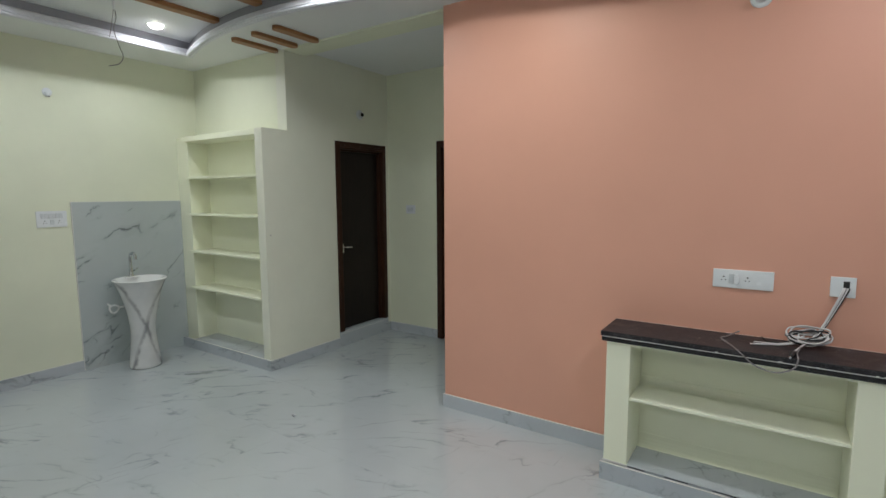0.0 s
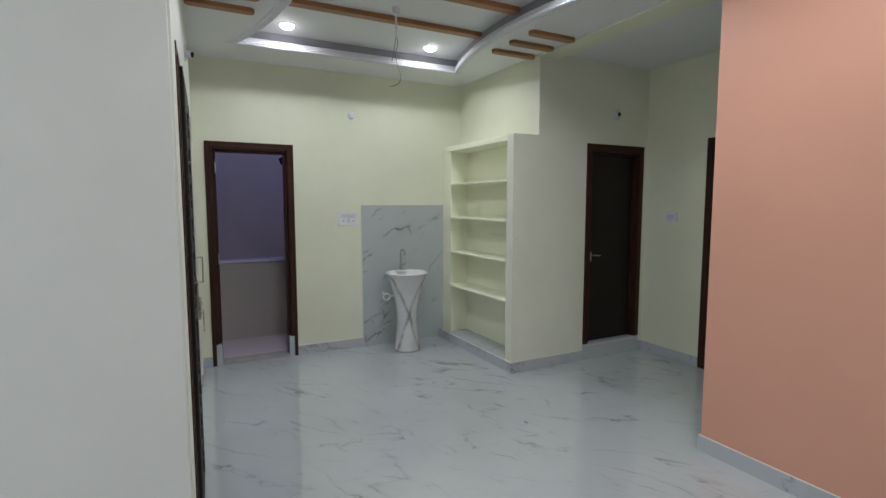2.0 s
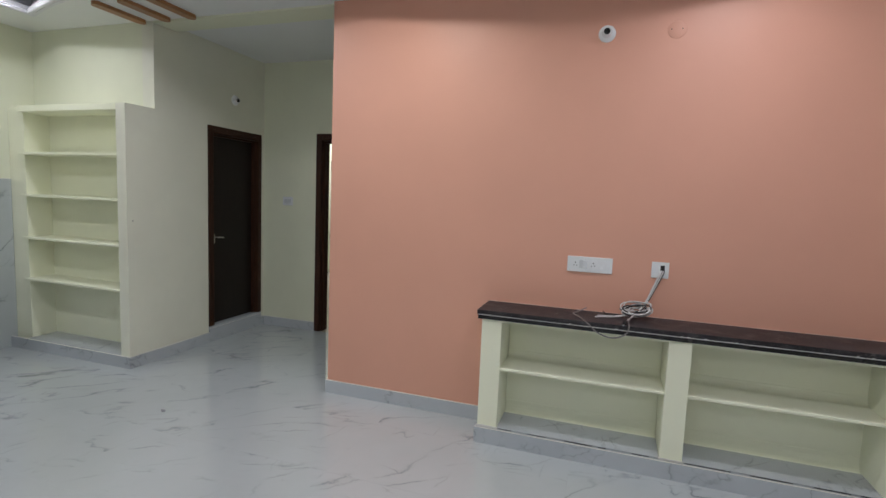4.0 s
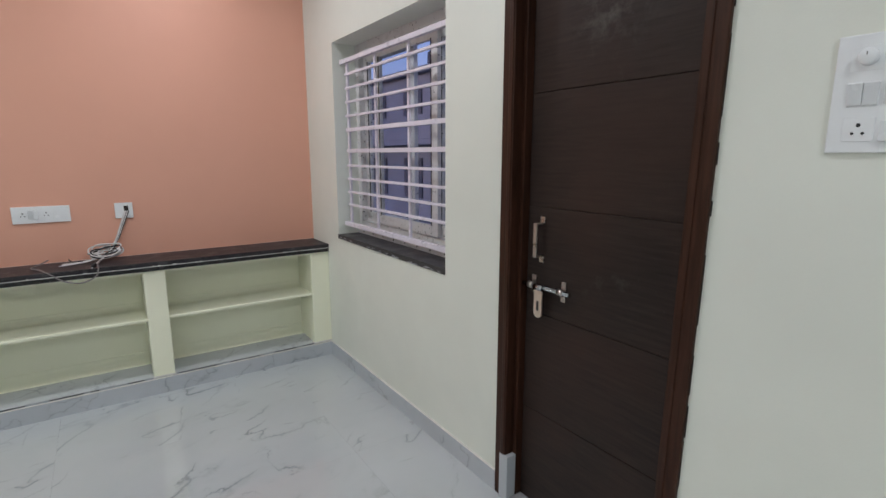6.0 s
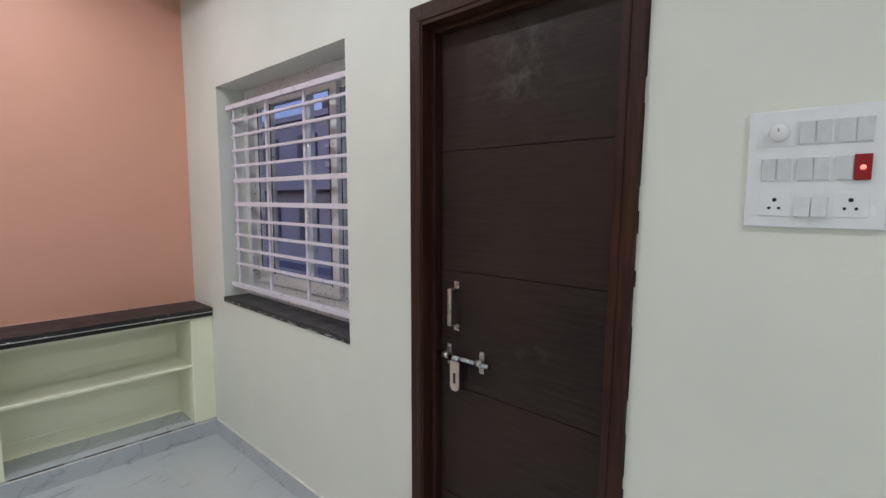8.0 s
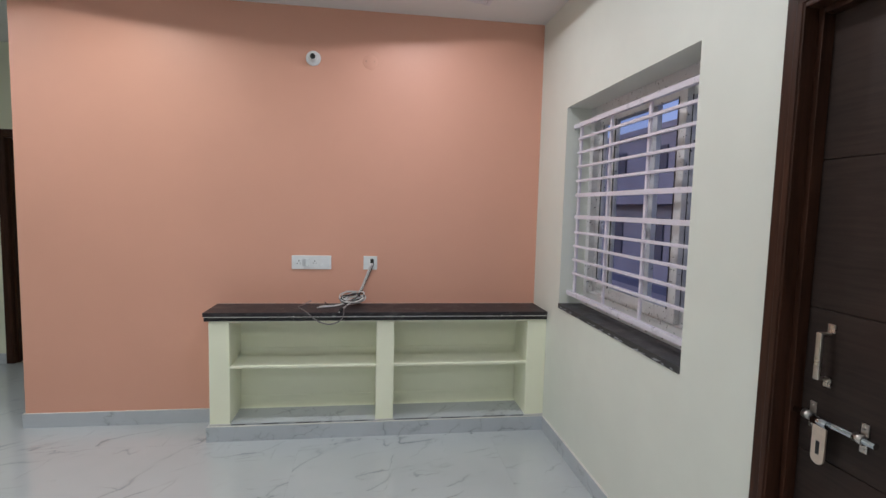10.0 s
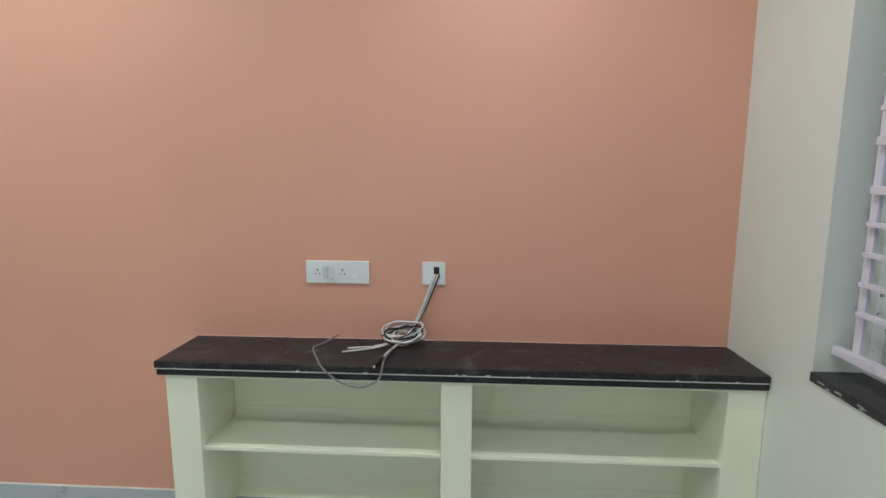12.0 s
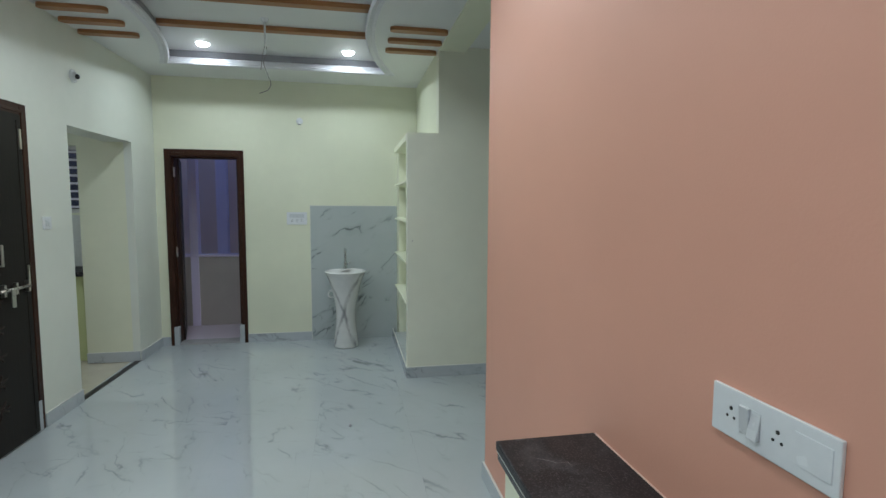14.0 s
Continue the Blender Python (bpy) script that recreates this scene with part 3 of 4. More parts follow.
# the latch-less jamb is out of plumb: the door narrows towards the floor
for ob in [ed, *ed.children_recursive]:
    if ob.type == "MESH":
        for v in ob.data.vertices:
            v.co.x -= 0.0165 * (2.11 - v.co.z) * max(0.0, min(1.0, (v.co.x - 0.32) / 0.40))
bm = bmesh.new()
tri = [[bm.verts.new((x, 0.054 + dy, z)) for dy, z in ((0.0, 2.11), (0.0, 0.0), (0.0348, 0.0))] for x in (XE + 0.0002, XE + 0.228)]
bm.faces.new(tri[0])
bm.faces.new(tri[1][::-1])
for i in range(3):
    j = (i + 1) % 3
    bm.faces.new((tri[0][i], tri[0][j], tri[1][j], tri[1][i]))
structure("wall_plaster_wedge", bm, PALE, "pale plaster wedge against the leaning door jamb")

# balcony door in the west wall, leaf swung out over the balcony
wd = thing("door_2", pose(XW, 0.447, 0, 0, 0, 90), "dark brown framed door standing open to the balcony", "door", kind="structure")
frame_parts(wd, 0.76, 2.03, depth=0.128)
threshold(wd, 0.76, h=0.02)
leaf2 = part("leaf", boxes((-0.032, 0.0, 0.0, 0.615, 0.02, 1.95), bevel=0.002), DOORWOOD, wd)
leaf2.matrix_basis = pose(0.095, 0.140, 0, 0, 0, 15)
for z in (0.98, 1.80):
    part("hinge", boxes((0.0805, 0.0885, -0.004, 0.032, z - 0.05, z + 0.05), bevel=0.001), STEEL, wd, "steel butt hinge")
for z in (0.42, 0.82, 1.22, 1.62):
    part("groove", boxes((-0.0002, 0.0006, 0.01, 0.605, z - 0.002, z + 0.002)), DARKGAP, leaf2)

# main door in the south wall
sd = thing("door_3", pose(-1.86, YS, 0, 0, 0, 180), "closed grey-brown carved wooden main door", "door", kind="structure")
frame_parts(sd, 0.84, 2.08, proud=0.005)
threshold(sd, 0.84)
sl = part("leaf", boxes((0.082, 0.758, 0.022, 0.055, 0.014, 2.008), bevel=0.002), CARVED, sd)
sl.matrix_basis = Matrix.Translation((0, -0.042, 0))
for x0, x1 in ((0.10, 0.125), (0.715, 0.740)):
    part("stile_bead", boxes((x0, x1, 0.019, 0.023, 0.05, 1.97), bevel=0.0015), CARVED, sl)
rnd = random.Random(4)
for z in [0.28 + 0.155 * i for i in range(11)]:
    bm = bmesh.new()
    for k in range(7):
        a = k * math.tau / 7 + rnd.random() * 0.4
        cx, cz = 0.42 + 0.085 * math.cos(a), z + 0.055 * math.sin(a)
        tube(bm, spline([(0.42, 0.021, z), ((0.42 + cx) / 2 + 0.012, 0.020, (z + cz) / 2), (cx, 0.021, cz)], 4), [0.004] + [0.006] * 7 + [0.002], 6)
    part("carving", bm, DOORWOOD, sl, "blackened carved leaf ornament")
d_handle(sl, 0.47, 0.022, 1.10, 1.245, STEEL)
bm = bmesh.new()
tube(bm, [(0.46, 0.005, 0.965), (0.725, 0.005, 0.965)], 0.009, 12)
part("bolt", bm, STEEL, sl, "steel sliding bolt")
for x in (0.50, 0.60, 0.712):
    part("bracket", boxes((x - 0.01, x + 0.01, 0.0, 0.021, 0.93, 1.0), bevel=0.001), STEEL, sl)
part("hasp", boxes((0.535, 0.565, -0.012, -0.006, 0.86, 0.97), bevel=0.002), STEEL, sl, "steel hasp plate")
for z in (1.03, 1.86):
    part("catch_plate", boxes((0.728, 0.744, 0.012, 0.021, z - 0.06, z + 0.06), bevel=0.002), STEEL, sl, "dull steel catch plate")

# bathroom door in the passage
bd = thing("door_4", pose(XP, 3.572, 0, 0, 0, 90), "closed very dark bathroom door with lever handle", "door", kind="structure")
frame_parts(bd, 0.733, 2.03, z0=0.15, blocks=False)
part("threshold", boxes((0.0, 0.733, -0.006, 0.11, 0.13, 0.152), bevel=0.003), SKIRT, bd, "raised grey marble threshold")
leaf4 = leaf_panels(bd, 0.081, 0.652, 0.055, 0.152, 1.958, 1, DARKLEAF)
bm = bmesh.new()
box(bm, 0.116, 0.136, 0.048, 0.055, 0.93, 1.02, bevel=0.003)
tube(bm, spline([(0.126, 0.05, 0.99), (0.126, 0.010, 0.99), (0.145, 0.006, 0.99), (0.205, 0.008, 0.986)], 5), 0.006, 10)
part("handle", bm, STEEL, leaf4, "steel lever handle on a plate")

# bedroom door, open
pd = thing("door_5", pose(-2.59, YP, 0, 0, 0, 0), "dark framed bedroom door standing wide open", "door", kind="structure")
frame_parts(pd, 0.79, 2.05, blocks=False)
leaf5 = part("leaf", boxes((0.0, 0.63, -0.032, 0.0, 0.012, 1.96), bevel=0.002), DOORWOOD, pd)
leaf5.matrix_basis = pose(0.105, 0.128, 0, 0, 0, 97)
for z in (0.25, 0.95, 1.7):
    part("hinge", boxes((-0.012, 0.004, -0.006, 0.012, z, z + 0.09), bevel=0.001), STEEL, leaf5, "steel hinge")
part("handle", boxes((0.575, 0.60, -0.044, -0.031, 0.92, 1.06), bevel=0.003), STEEL, leaf5, "steel handle plate")
for z in (0.45, 0.95, 1.45):
    part("groove", boxes((0.01, 0.62, -0.0328, -0.0316, z - 0.003, z + 0.003)), DARKGAP, leaf5)


# ---- window in the east wall ----
win = thing("window_1", (XE + 0.2, 1.875, 0.88), "dusty white sliding window behind a lilac-white grille", "window", kind="structure")
XF = XE + 0.155
y0, y1, z0, z1 = 1.252, 2.498, 0.935, 2.10
part("window_frame", boxes((XF, XF + 0.07, y0, y0 + 0.05, z0, z1), (XF, XF + 0.07, y1 - 0.05, y1, z0, z1), (XF, XF + 0.07, y0 + 0.05, y1 - 0.05, z0, z0 + 0.05), (XF, XF + 0.07, y0 + 0.05, y1 - 0.05, z1 - 0.05, z1), bevel=0.003), UPVC, win, "dusty white plastic outer frame")
for a, b, dx in ((1.83, 2.452, 0.036), (1.56, 2.250, 0.008), (1.302, 1.62, 0.036)):
    s = XF + dx
    m = 0.062
    sash = part("sash", boxes((s, s + 0.026, a, a + m, z0 + 0.052, z1 - 0.052), (s, s + 0.026, b - m, b, z0 + 0.052, z1 - 0.052), (s, s + 0.026, a + m, b - m, z0 + 0.052, z0 + 0.052 + m), (s, s + 0.026, a + m, b - m, z1 - 0.052 - m, z1 - 0.052), bevel=0.003), UPVC, win)
    pn = part("pane", boxes((s + 0.010, s + 0.015, a + m - 0.004, b - m + 0.004, z0 + 0.10, z1 - 0.10)), GLASS, sash, "clear glass pane")
    pn.visible_shadow = False
    part("gasket", boxes((s - 0.0015, s, a + m - 0.008, a + m, z0 + 0.11, z1 - 0.11), (s - 0.0015, s, b - m, b - m + 0.012, z0 + 0.11, z1 - 0.11)), BLACK, sash)
part("bottom_rail", boxes((XF - 0.012, XF + 0.07, y0, y1, 0.90, z0), bevel=0.003), UPVC, win, "dusty white bottom rail with screw holes")
for k in range(9):
    bm = bmesh.new()
    lathe(bm, [(0, -0.0012), (0.0055, -0.0012), (0.0055, 0)], (XF - 0.012, y0 + 0.08 + 0.135 * k, 0.917), 8, "x")
    part("screw", bm, BLACK, win)
bm = boxes((XE - 0.005, XE + 0.16, y0, y1, 0.872, 0.900))
structure("window_sill", bm, SILL_STONE, "dark granite window sill with rough edge", "sill")
bm = bmesh.new()
rnd = random.Random(8)
for k in range(46):
    yy = y0 + 0.02 + (y1 - y0 - 0.04) * rnd.random()
    ww = 0.006 + 0.035 * rnd.random() ** 2
    zz = 0.872 + 0.010 * rnd.random()
    box(bm, XE - 0.0065, XE - 0.0055, yy, yy + ww, zz, zz + 0.002 + 0.004 * rnd.random())
part("sill_cement_smears", bm, GROUT, win, "pale cement smears on the sill edge")

gr = thing("window_grille", (XE + 0.05, 1.875, 0.97), "lilac-white enamelled steel window grille", "grille")
GX = XE + 0.048
for z, t in ((1.985, 0.026), (0.972, 0.026)):
    part("rail", boxes((GX - 0.006, GX + 0.018, 1.275, 2.490, z - t / 2, z + t / 2), bevel=0.002), GRILLE, gr)
for z, t in [(1.905 - 0.083 * i, 0.014) for i in range(4)] + [(1.571, 0.023), (1.442, 0.023)] + [(1.350 - 0.083 * i, 0.014) for i in range(4)]:
    part("crossbar", boxes((GX - 0.004, GX + 0.012, 1.29, 2.425, z - t / 2, z + t / 2), bevel=0.002), GRILLE, gr)
for y, t in ((2.425, 0.026), (2.045, 0.018), (1.675, 0.018), (1.300, 0.032)):
    part("upright", boxes((GX + 0.012, GX + 0.024, y - t / 2, y + t / 2, 0.958, 2.0), bevel=0.002), GRILLE, gr)


# ---- built-in furniture ----
sh = thing("open_shelf", (-3.93, 2.9, 0.092), "cream painted built-in open shelf with five bays, empty", "shelf")
FX0, FX1, FY, BY = XW + 0.002, XP, 2.755, 3.015
part("side_panel", boxes((-3.33, FX1, FY, 3.017, 0.0, 2.07)), OFFWHITE, sh)
part("side_panel", boxes((FX0, -4.43, FY + 0.045, BY, 0.0, 2.07), bevel=0.003), CREAM_SHELF, sh)
part("top", boxes((-4.43, -3.33, FY, BY, 2.02, 2.07), bevel=0.003), CREAM_SHELF, sh)
for z in (0.628, 0.985, 1.345, 1.695):
    part("shelf", boxes((-4.43, -3.33, FY + 0.004, BY, z - 0.022, z - 0.004), bevel=0.003), CREAM_SHELF, sh)
part("base", boxes((-4.43, -3.33, FY, BY, 0.0, 0.094)), SKIRT, sh, "grey marble base slab")
part("back", boxes((-4.43, -3.33, BY - 0.012, BY - 0.001, 0.094, 2.02)), CREAM_SHELF, sh)

def fillet(x0, x1, y, z, up, deep, n=5):
    """A hollow-rounded plaster band in the corner of a shelf and its back."""
    bm = bmesh.new()
    row = [(y, z)] + [(y - deep * (1 - math.sin(a)) - 0.002, z + up * (1 - math.cos(a))) for a in [k * math.pi / 2 / n for k in range(n + 1)]] + [(y, z + up + 0.002)]
    ends = [[bm.verts.new((x, p, q)) for p, q in row] for x in (x0, x1)]
    for i in range(len(row)):
        j = (i + 1) % len(row)
        bm.faces.new((ends[0][i], ends[0][j], ends[1][j], ends[1][i]))
    bm.faces.new(ends[0])
    bm.faces.new(ends[1][::-1])
    return bm


tv = thing("media_counter", (0.68, 2.84, 0.0), "cream painted low built-in counter with open bays", "cabinet")
CY = 2.70
for x0, x1 in ((-0.382, -0.262), (0.634, 0.747), (1.631, 1.7596)):
    p = part("pier", boxes((x0, x1, CY, YN - 0.002, 0.094, 0.752), bevel=0.004), CREAM_SHELF, tv)
    part("foot_smear", boxes((x0 - 0.006, min(x1 + 0.006, 1.7596), CY - 0.004, CY, 0.094, 0.104), bevel=0.002), CAULK, p)
for x0, x1 in ((-0.262, 0.634), (0.747, 1.631)):
    part("shelf", boxes((x0, x1, CY + 0.012, YN - 0.012, 0.449, 0.464), bevel=0.002), CREAM_SHELF, tv)
    part("back", boxes((x0, x1, YN - 0.012, YN - 0.002, 0.094, 0.752)), CREAM_SHELF, tv)
    for name, z, up, deep in (("shelf_fillet", 0.464, 0.042, 0.038), ("floor_fillet", 0.102, 0.075, 0.030)):
        part(name, fillet(x0 + 0.001, x1 - 0.001, YN - 0.0125, z, up, deep), CREAM_SHELF, tv, "rounded cream plaster fillet along the back")
    part("lintel", boxes((x0, x1, CY + 0.004, CY + 0.05, 0.740, 0.752)), CREAM_SHELF, tv)
    part("bay_floor", boxes((x0, x1, CY, YN - 0.012, 0.080, 0.102)), SKIRT, tv, "grey marble bay floor")
part("plinth", boxes((-0.388, 1.758, 2.688, YN - 0.002, 0.0, 0.080)), SKIRT, tv, "grey marble plinth")
rnd = random.Random(3)
for x0, x1 in ((-0.255, 0.620), (0.76, 1.62)):
    x = x0
    while x < x1 - 0.05:
        w = rnd.uniform(0.04, 0.22)
        part("joint_dirt", boxes((x, min(x + w, x1), CY - 0.0025, CY - 0.0005, 0.0955, 0.0985)), DARKGAP, tv, "dark dirt line in the joint")
        x += w + rnd.uniform(0.02, 0.16)
top = thing("granite_worktop", (0.68, 2.83, 0.754), "dark granite double-edged worktop on the low counter", "worktop")
part("lower_slab", boxes((-0.404, 1.757, 2.684, YN - 0.002, 0.754, 0.778), bevel=0.003), GRANITE_EDGE, top)
part("bright_joint", boxes((-0.402, 1.757, 2.6815, 2.70, 0.778, 0.7815)), CAULK, top, "pale joint line between the two slabs")
part("upper_slab", boxes((-0.410, 1.757, 2.680, YN - 0.001, 0.7815, 0.807), bevel=0.004), GRANITE, top)

x = -0.40
while x < 1.74:
    w = rnd.uniform(0.02, 0.16)
    part("joint_smear", boxes((x, min(x + w, 1.755), YN - rnd.uniform(0.003, 0.006), YN - 0.0008, 0.8068, 0.8068 + rnd.uniform(0.0012, 0.003))), JOINT_PALE, top, "pale plaster smear along the wall joint")
    x += w + rnd.uniform(0.0, 0.03)
for k in range(14):
    x = rnd.uniform(-0.38, 1.72)
    part("chip", boxes((x, x + rnd.uniform(0.004, 0.02), 2.6792, 2.681, 0.782, 0.782 + rnd.uniform(0.002, 0.005))), CAULK, top, "white plaster speck on the slab edge")

# ---- wash corner ----
pan = thing("marble_splash_panel", (XW, 2.3, 0.7), "grey veined marble splash panel behind the basin", "wall panel")
part("slab", boxes((XW + 0.0005, XW + 0.012, 1.872, 2.797, 0.0, 1.462)), PANEL, pan)
part("edge", boxes((XW + 0.0005, XW + 0.0135, 1.868, 1.872, 0.0, 1.466), (XW + 0.0005, XW + 0.0135, 1.872, 2.799, 1.462, 1.466)), CAULK, pan, "white sealant edge")

bs = thing("pedestal_basin", pose(-4.32, 2.235, 0), "white and grey marble hourglass pedestal basin", "wash basin")
bm = bmesh.new()
prof = [(0.0, 0.0), (0.118, 0.0), (0.126, 0.006), (0.126, 0.02), (0.118, 0.10), (0.106, 0.20), (0.099, 0.30), (0.100, 0.38), (0.112, 0.47), (0.136, 0.58), (0.166, 0.69), (0.196, 0.765), (0.207, 0.778), (0.211, 0.786)]
lathe(bm, prof, (0, 0, 0), 56)
part("pedestal", bm, BASIN, bs)
bm = bmesh.new()
lathe(bm, [(0.2105, 0.785), (0.209, 0.792), (0.202, 0.795), (0.190, 0.793), (0.178, 0.785), (0.150, 0.745), (0.100, 0.705), (0.045, 0.690), (0.022, 0.689)], (0, 0, 0), 56)
bowl = part("bowl", bm, BASIN_IN, bs, "glossy white basin bowl")
bm = bmesh.new()
lathe(bm, [(0.024, 0.689), (0.022, 0.692), (0.012, 0.691), (0.0, 0.690)], (0, 0, 0), 20)
part("drain", bm, CHROME, bowl, "chrome drain")
bm = bmesh.new()
box(bm, -0.20, -0.11, -0.05, 0.05, 0.785, 0.797, bevel=0.004)
part("tap_ledge", bm, BASIN_IN, bs)
tap = thing("tap", (-4.32 - 0.15, 2.235, 0.797), "chrome swan-neck pillar tap on the basin rim", "tap")
bx, by, bz = -4.32 - 0.15, 2.235, 0.797
bm = bmesh.new()
lathe(bm, [(0.0, 0.0), (0.026, 0.0), (0.026, 0.006), (0.019, 0.012), (0.016, 0.05), (0.017, 0.075), (0.013, 0.082), (0.0, 0.083)], (bx, by, bz), 20)
part("body", bm, CHROME, tap)
bm = bmesh.new()
tube(bm, spline([(bx, by, bz + 0.07), (bx, by, bz + 0.15), (bx + 0.012, by, bz + 0.195), (bx + 0.05, by, bz + 0.212), (bx + 0.09, by, bz + 0.195), (bx + 0.10, by, bz + 0.155)], 6), 0.013, 12)
part("spout", bm, CHROME, tap)
bm = bmesh.new()
tube(bm, [(bx, by + 0.014, bz + 0.045), (bx + 0.008, by + 0.050, bz + 0.062)], [0.007, 0.005], 10)
tube(bm, [(bx + 0.008, by + 0.030, bz + 0.053), (bx + 0.008, by + 0.052, bz + 0.075)], 0.004, 8)
part("lever", bm, CHROME, tap)
bm = bmesh.new()
ring = [(-4.50 + 0.012 * math.sin(a * 2), 2.088 + 0.036 * math.cos(a), 0.520 + 0.034 * math.sin(a)) for a in [k * math.tau / 28 for k in range(28)]]
tube(bm, ring, 0.008, 10, True)
tube(bm, spline([(-4.50, 2.12, 0.525), (-4.49, 2.16, 0.53), (-4.46, 2.19, 0.54)], 4), 0.008, 10)
tube(bm, spline([(-4.50, 2.06, 0.545), (-4.56, 2.075, 0.55), (XW + 0.013, 2.085, 0.55)], 4), 0.009, 10)
single("waste_hose", bm, plain("white_hose_plastic", (0.75, 0.75, 0.74), 0.4), "white plastic hose looped beside the basin", "hose")


# ---- switches and sockets ----
def pin_socket(parent, x, z, y=-0.0082, s=1.0):
    bm = bmesh.new()
    for dx, dz, r in ((0, 0.009, 0.0040), (-0.0085, -0.007, 0.0029), (0.0085, -0.007, 0.0029)):
        lathe(bm, [(0, -0.0006), (r * s, -0.0006), (r * s, 0.001)], (x + dx * s, y, z + dz * s), 10, "y")
    part("pin_holes", bm, BLACK, parent)


def rocker(parent, x0, x1, z0, z1, tilt=0.0):
    bm = boxes((x0 + 0.0008, x1 - 0.0008, -0.0122, -0.0075, z0, z1), bevel=0.0012)
    for v in bm.verts:
        if v.co.y < -0.0105:
            v.co.y += tilt * (v.co.z - (z0 + z1) / 2)
    part("rocker", bm, SWITCH, parent)


def plate(at, w, h, label, cat="switch plate", name="switch_plate", inner=False):
    th = thing(name, at, label, cat)
    part("plate", boxes((0, w, -0.008, 0.0, 0, h), bevel=0.0025), PLATE, th)
    if inner:
        part("surround", boxes((0.012, w - 0.012, -0.0100, -0.0075, 0.014, h - 0.014), bevel=0.0015), PLATE, th)
    return th


sp = plate(pose(0.066, YN, 1.041), 0.260, 0.093, "white modular plate with two sockets and a switch", "socket", "socket_plate")
pin_socket(sp, 0.048, 0.047)
rocker(sp, 0.070, 0.093, 0.022, 0.072, -0.08)
rocker(sp, 0.093, 0.116, 0.022, 0.072, 0.22)
pin_socket(sp, 0.151, 0.047)
part("blank_module", boxes((0.184, 0.248, -0.0092, -0.0075, 0.020, 0.074), bevel=0.0006), PLATE, sp)
cp = plate(pose(0.541, YN, 1.041), 0.093, 0.093, "white cable outlet plate with an open slot", "outlet plate", "cable_outlet")
part("slot", boxes((0.047, 0.070, -0.0086, -0.0075, 0.030, 0.074)), DARKGAP, cp, "open black slot")

sb = plate(pose(XE, -0.160, 1.421, 0, 0, -90), 0.220, 0.228, "large white switchboard with nine modules and red indicator", "switchboard", "switchboard", False)
bm = bmesh.new()
for zz in (0.158, 0.090, 0.022):
    for xx in (0.026, 0.0855, 0.145):
        box(bm, xx, xx + 0.052, -0.0092, -0.0075, zz, zz + 0.047, bevel=0.0006)
part("module_frames", bm, PLATE, sb)
for zz in (0.158, 0.090):
    for xx in ((0.0855, 0.145) if zz > 0.1 else (0.026, 0.0855)):
        for k in (0, 1):
            rocker(sb, xx + 0.026 * k, xx + 0.026 * (k + 1), zz + 0.002, zz + 0.045, -0.06)
rocker(sb, 0.145, 0.171, 0.092, 0.135, 0.0)
ind = part("indicator", boxes((0.172, 0.197, -0.0135, -0.0100, 0.090, 0.137), bevel=0.0008), RED, sb, "red indicator lens, lit")
bm = bmesh.new()
lathe(bm, [(0, -0.001), (0.0035, -0.0008), (0.0045, 0)], (0.1845, -0.0137, 0.113), 12, "y")
part("lamp", bm, RED_HOT, ind, "glowing red indicator bulb")
bm = bmesh.new()
lathe(bm, [(0, -0.016), (0.013, -0.016), (0.016, -0.013), (0.017, 0.0)], (0.054, -0.0090, 0.184), 24, "y")
knob = part("knob", bm, PLATE, sb, "white fan regulator knob")
part("knob_mark", boxes((0.0532, 0.0548, -0.0255, -0.0248, 0.186, 0.192)), BLACK, knob)
pin_socket(sb, 0.052, 0.045, -0.0093)
for k in (0, 1):
    rocker(sb, 0.0855 + 0.026 * k, 0.0855 + 0.026 * (k + 1), 0.022, 0.069, 0.20)
pin_socket(sb, 0.171, 0.045, -0.0093)

wp = plate(pose(XW, 1.626, 1.262, 0, 0, 90), 0.210, 0.132, "white switch plate with six switches and a socket")
for k in range(6):
    rocker(wp, 0.030 + 0.025 * k, 0.055 + 0.025 * k, 0.074, 0.112, 0.08)
pin_socket(wp, 0.056, 0.042)
rocker(wp, 0.092, 0.120, 0.022, 0.060, -0.10)
pin_socket(wp, 0.156, 0.042)
s1 = plate(pose(-2.80, YS, 1.30, 0, 0, 180), 0.085, 0.085, "small white switch plate beside the main door")
rocker(s1, 0.020, 0.042, 0.022, 0.062, 0.08)
rocker(s1, 0.043, 0.065, 0.022, 0.062, 0.08)
s1["askew"] = 1
s2 = plate(pose(-2.99, YP, 1.31), 0.120, 0.090, "white switch plate beside the bedroom door")
for k in range(3):
    rocker(s2, 0.020 + 0.026 * k, 0.046 + 0.026 * k, 0.022, 0.066, 0.08)


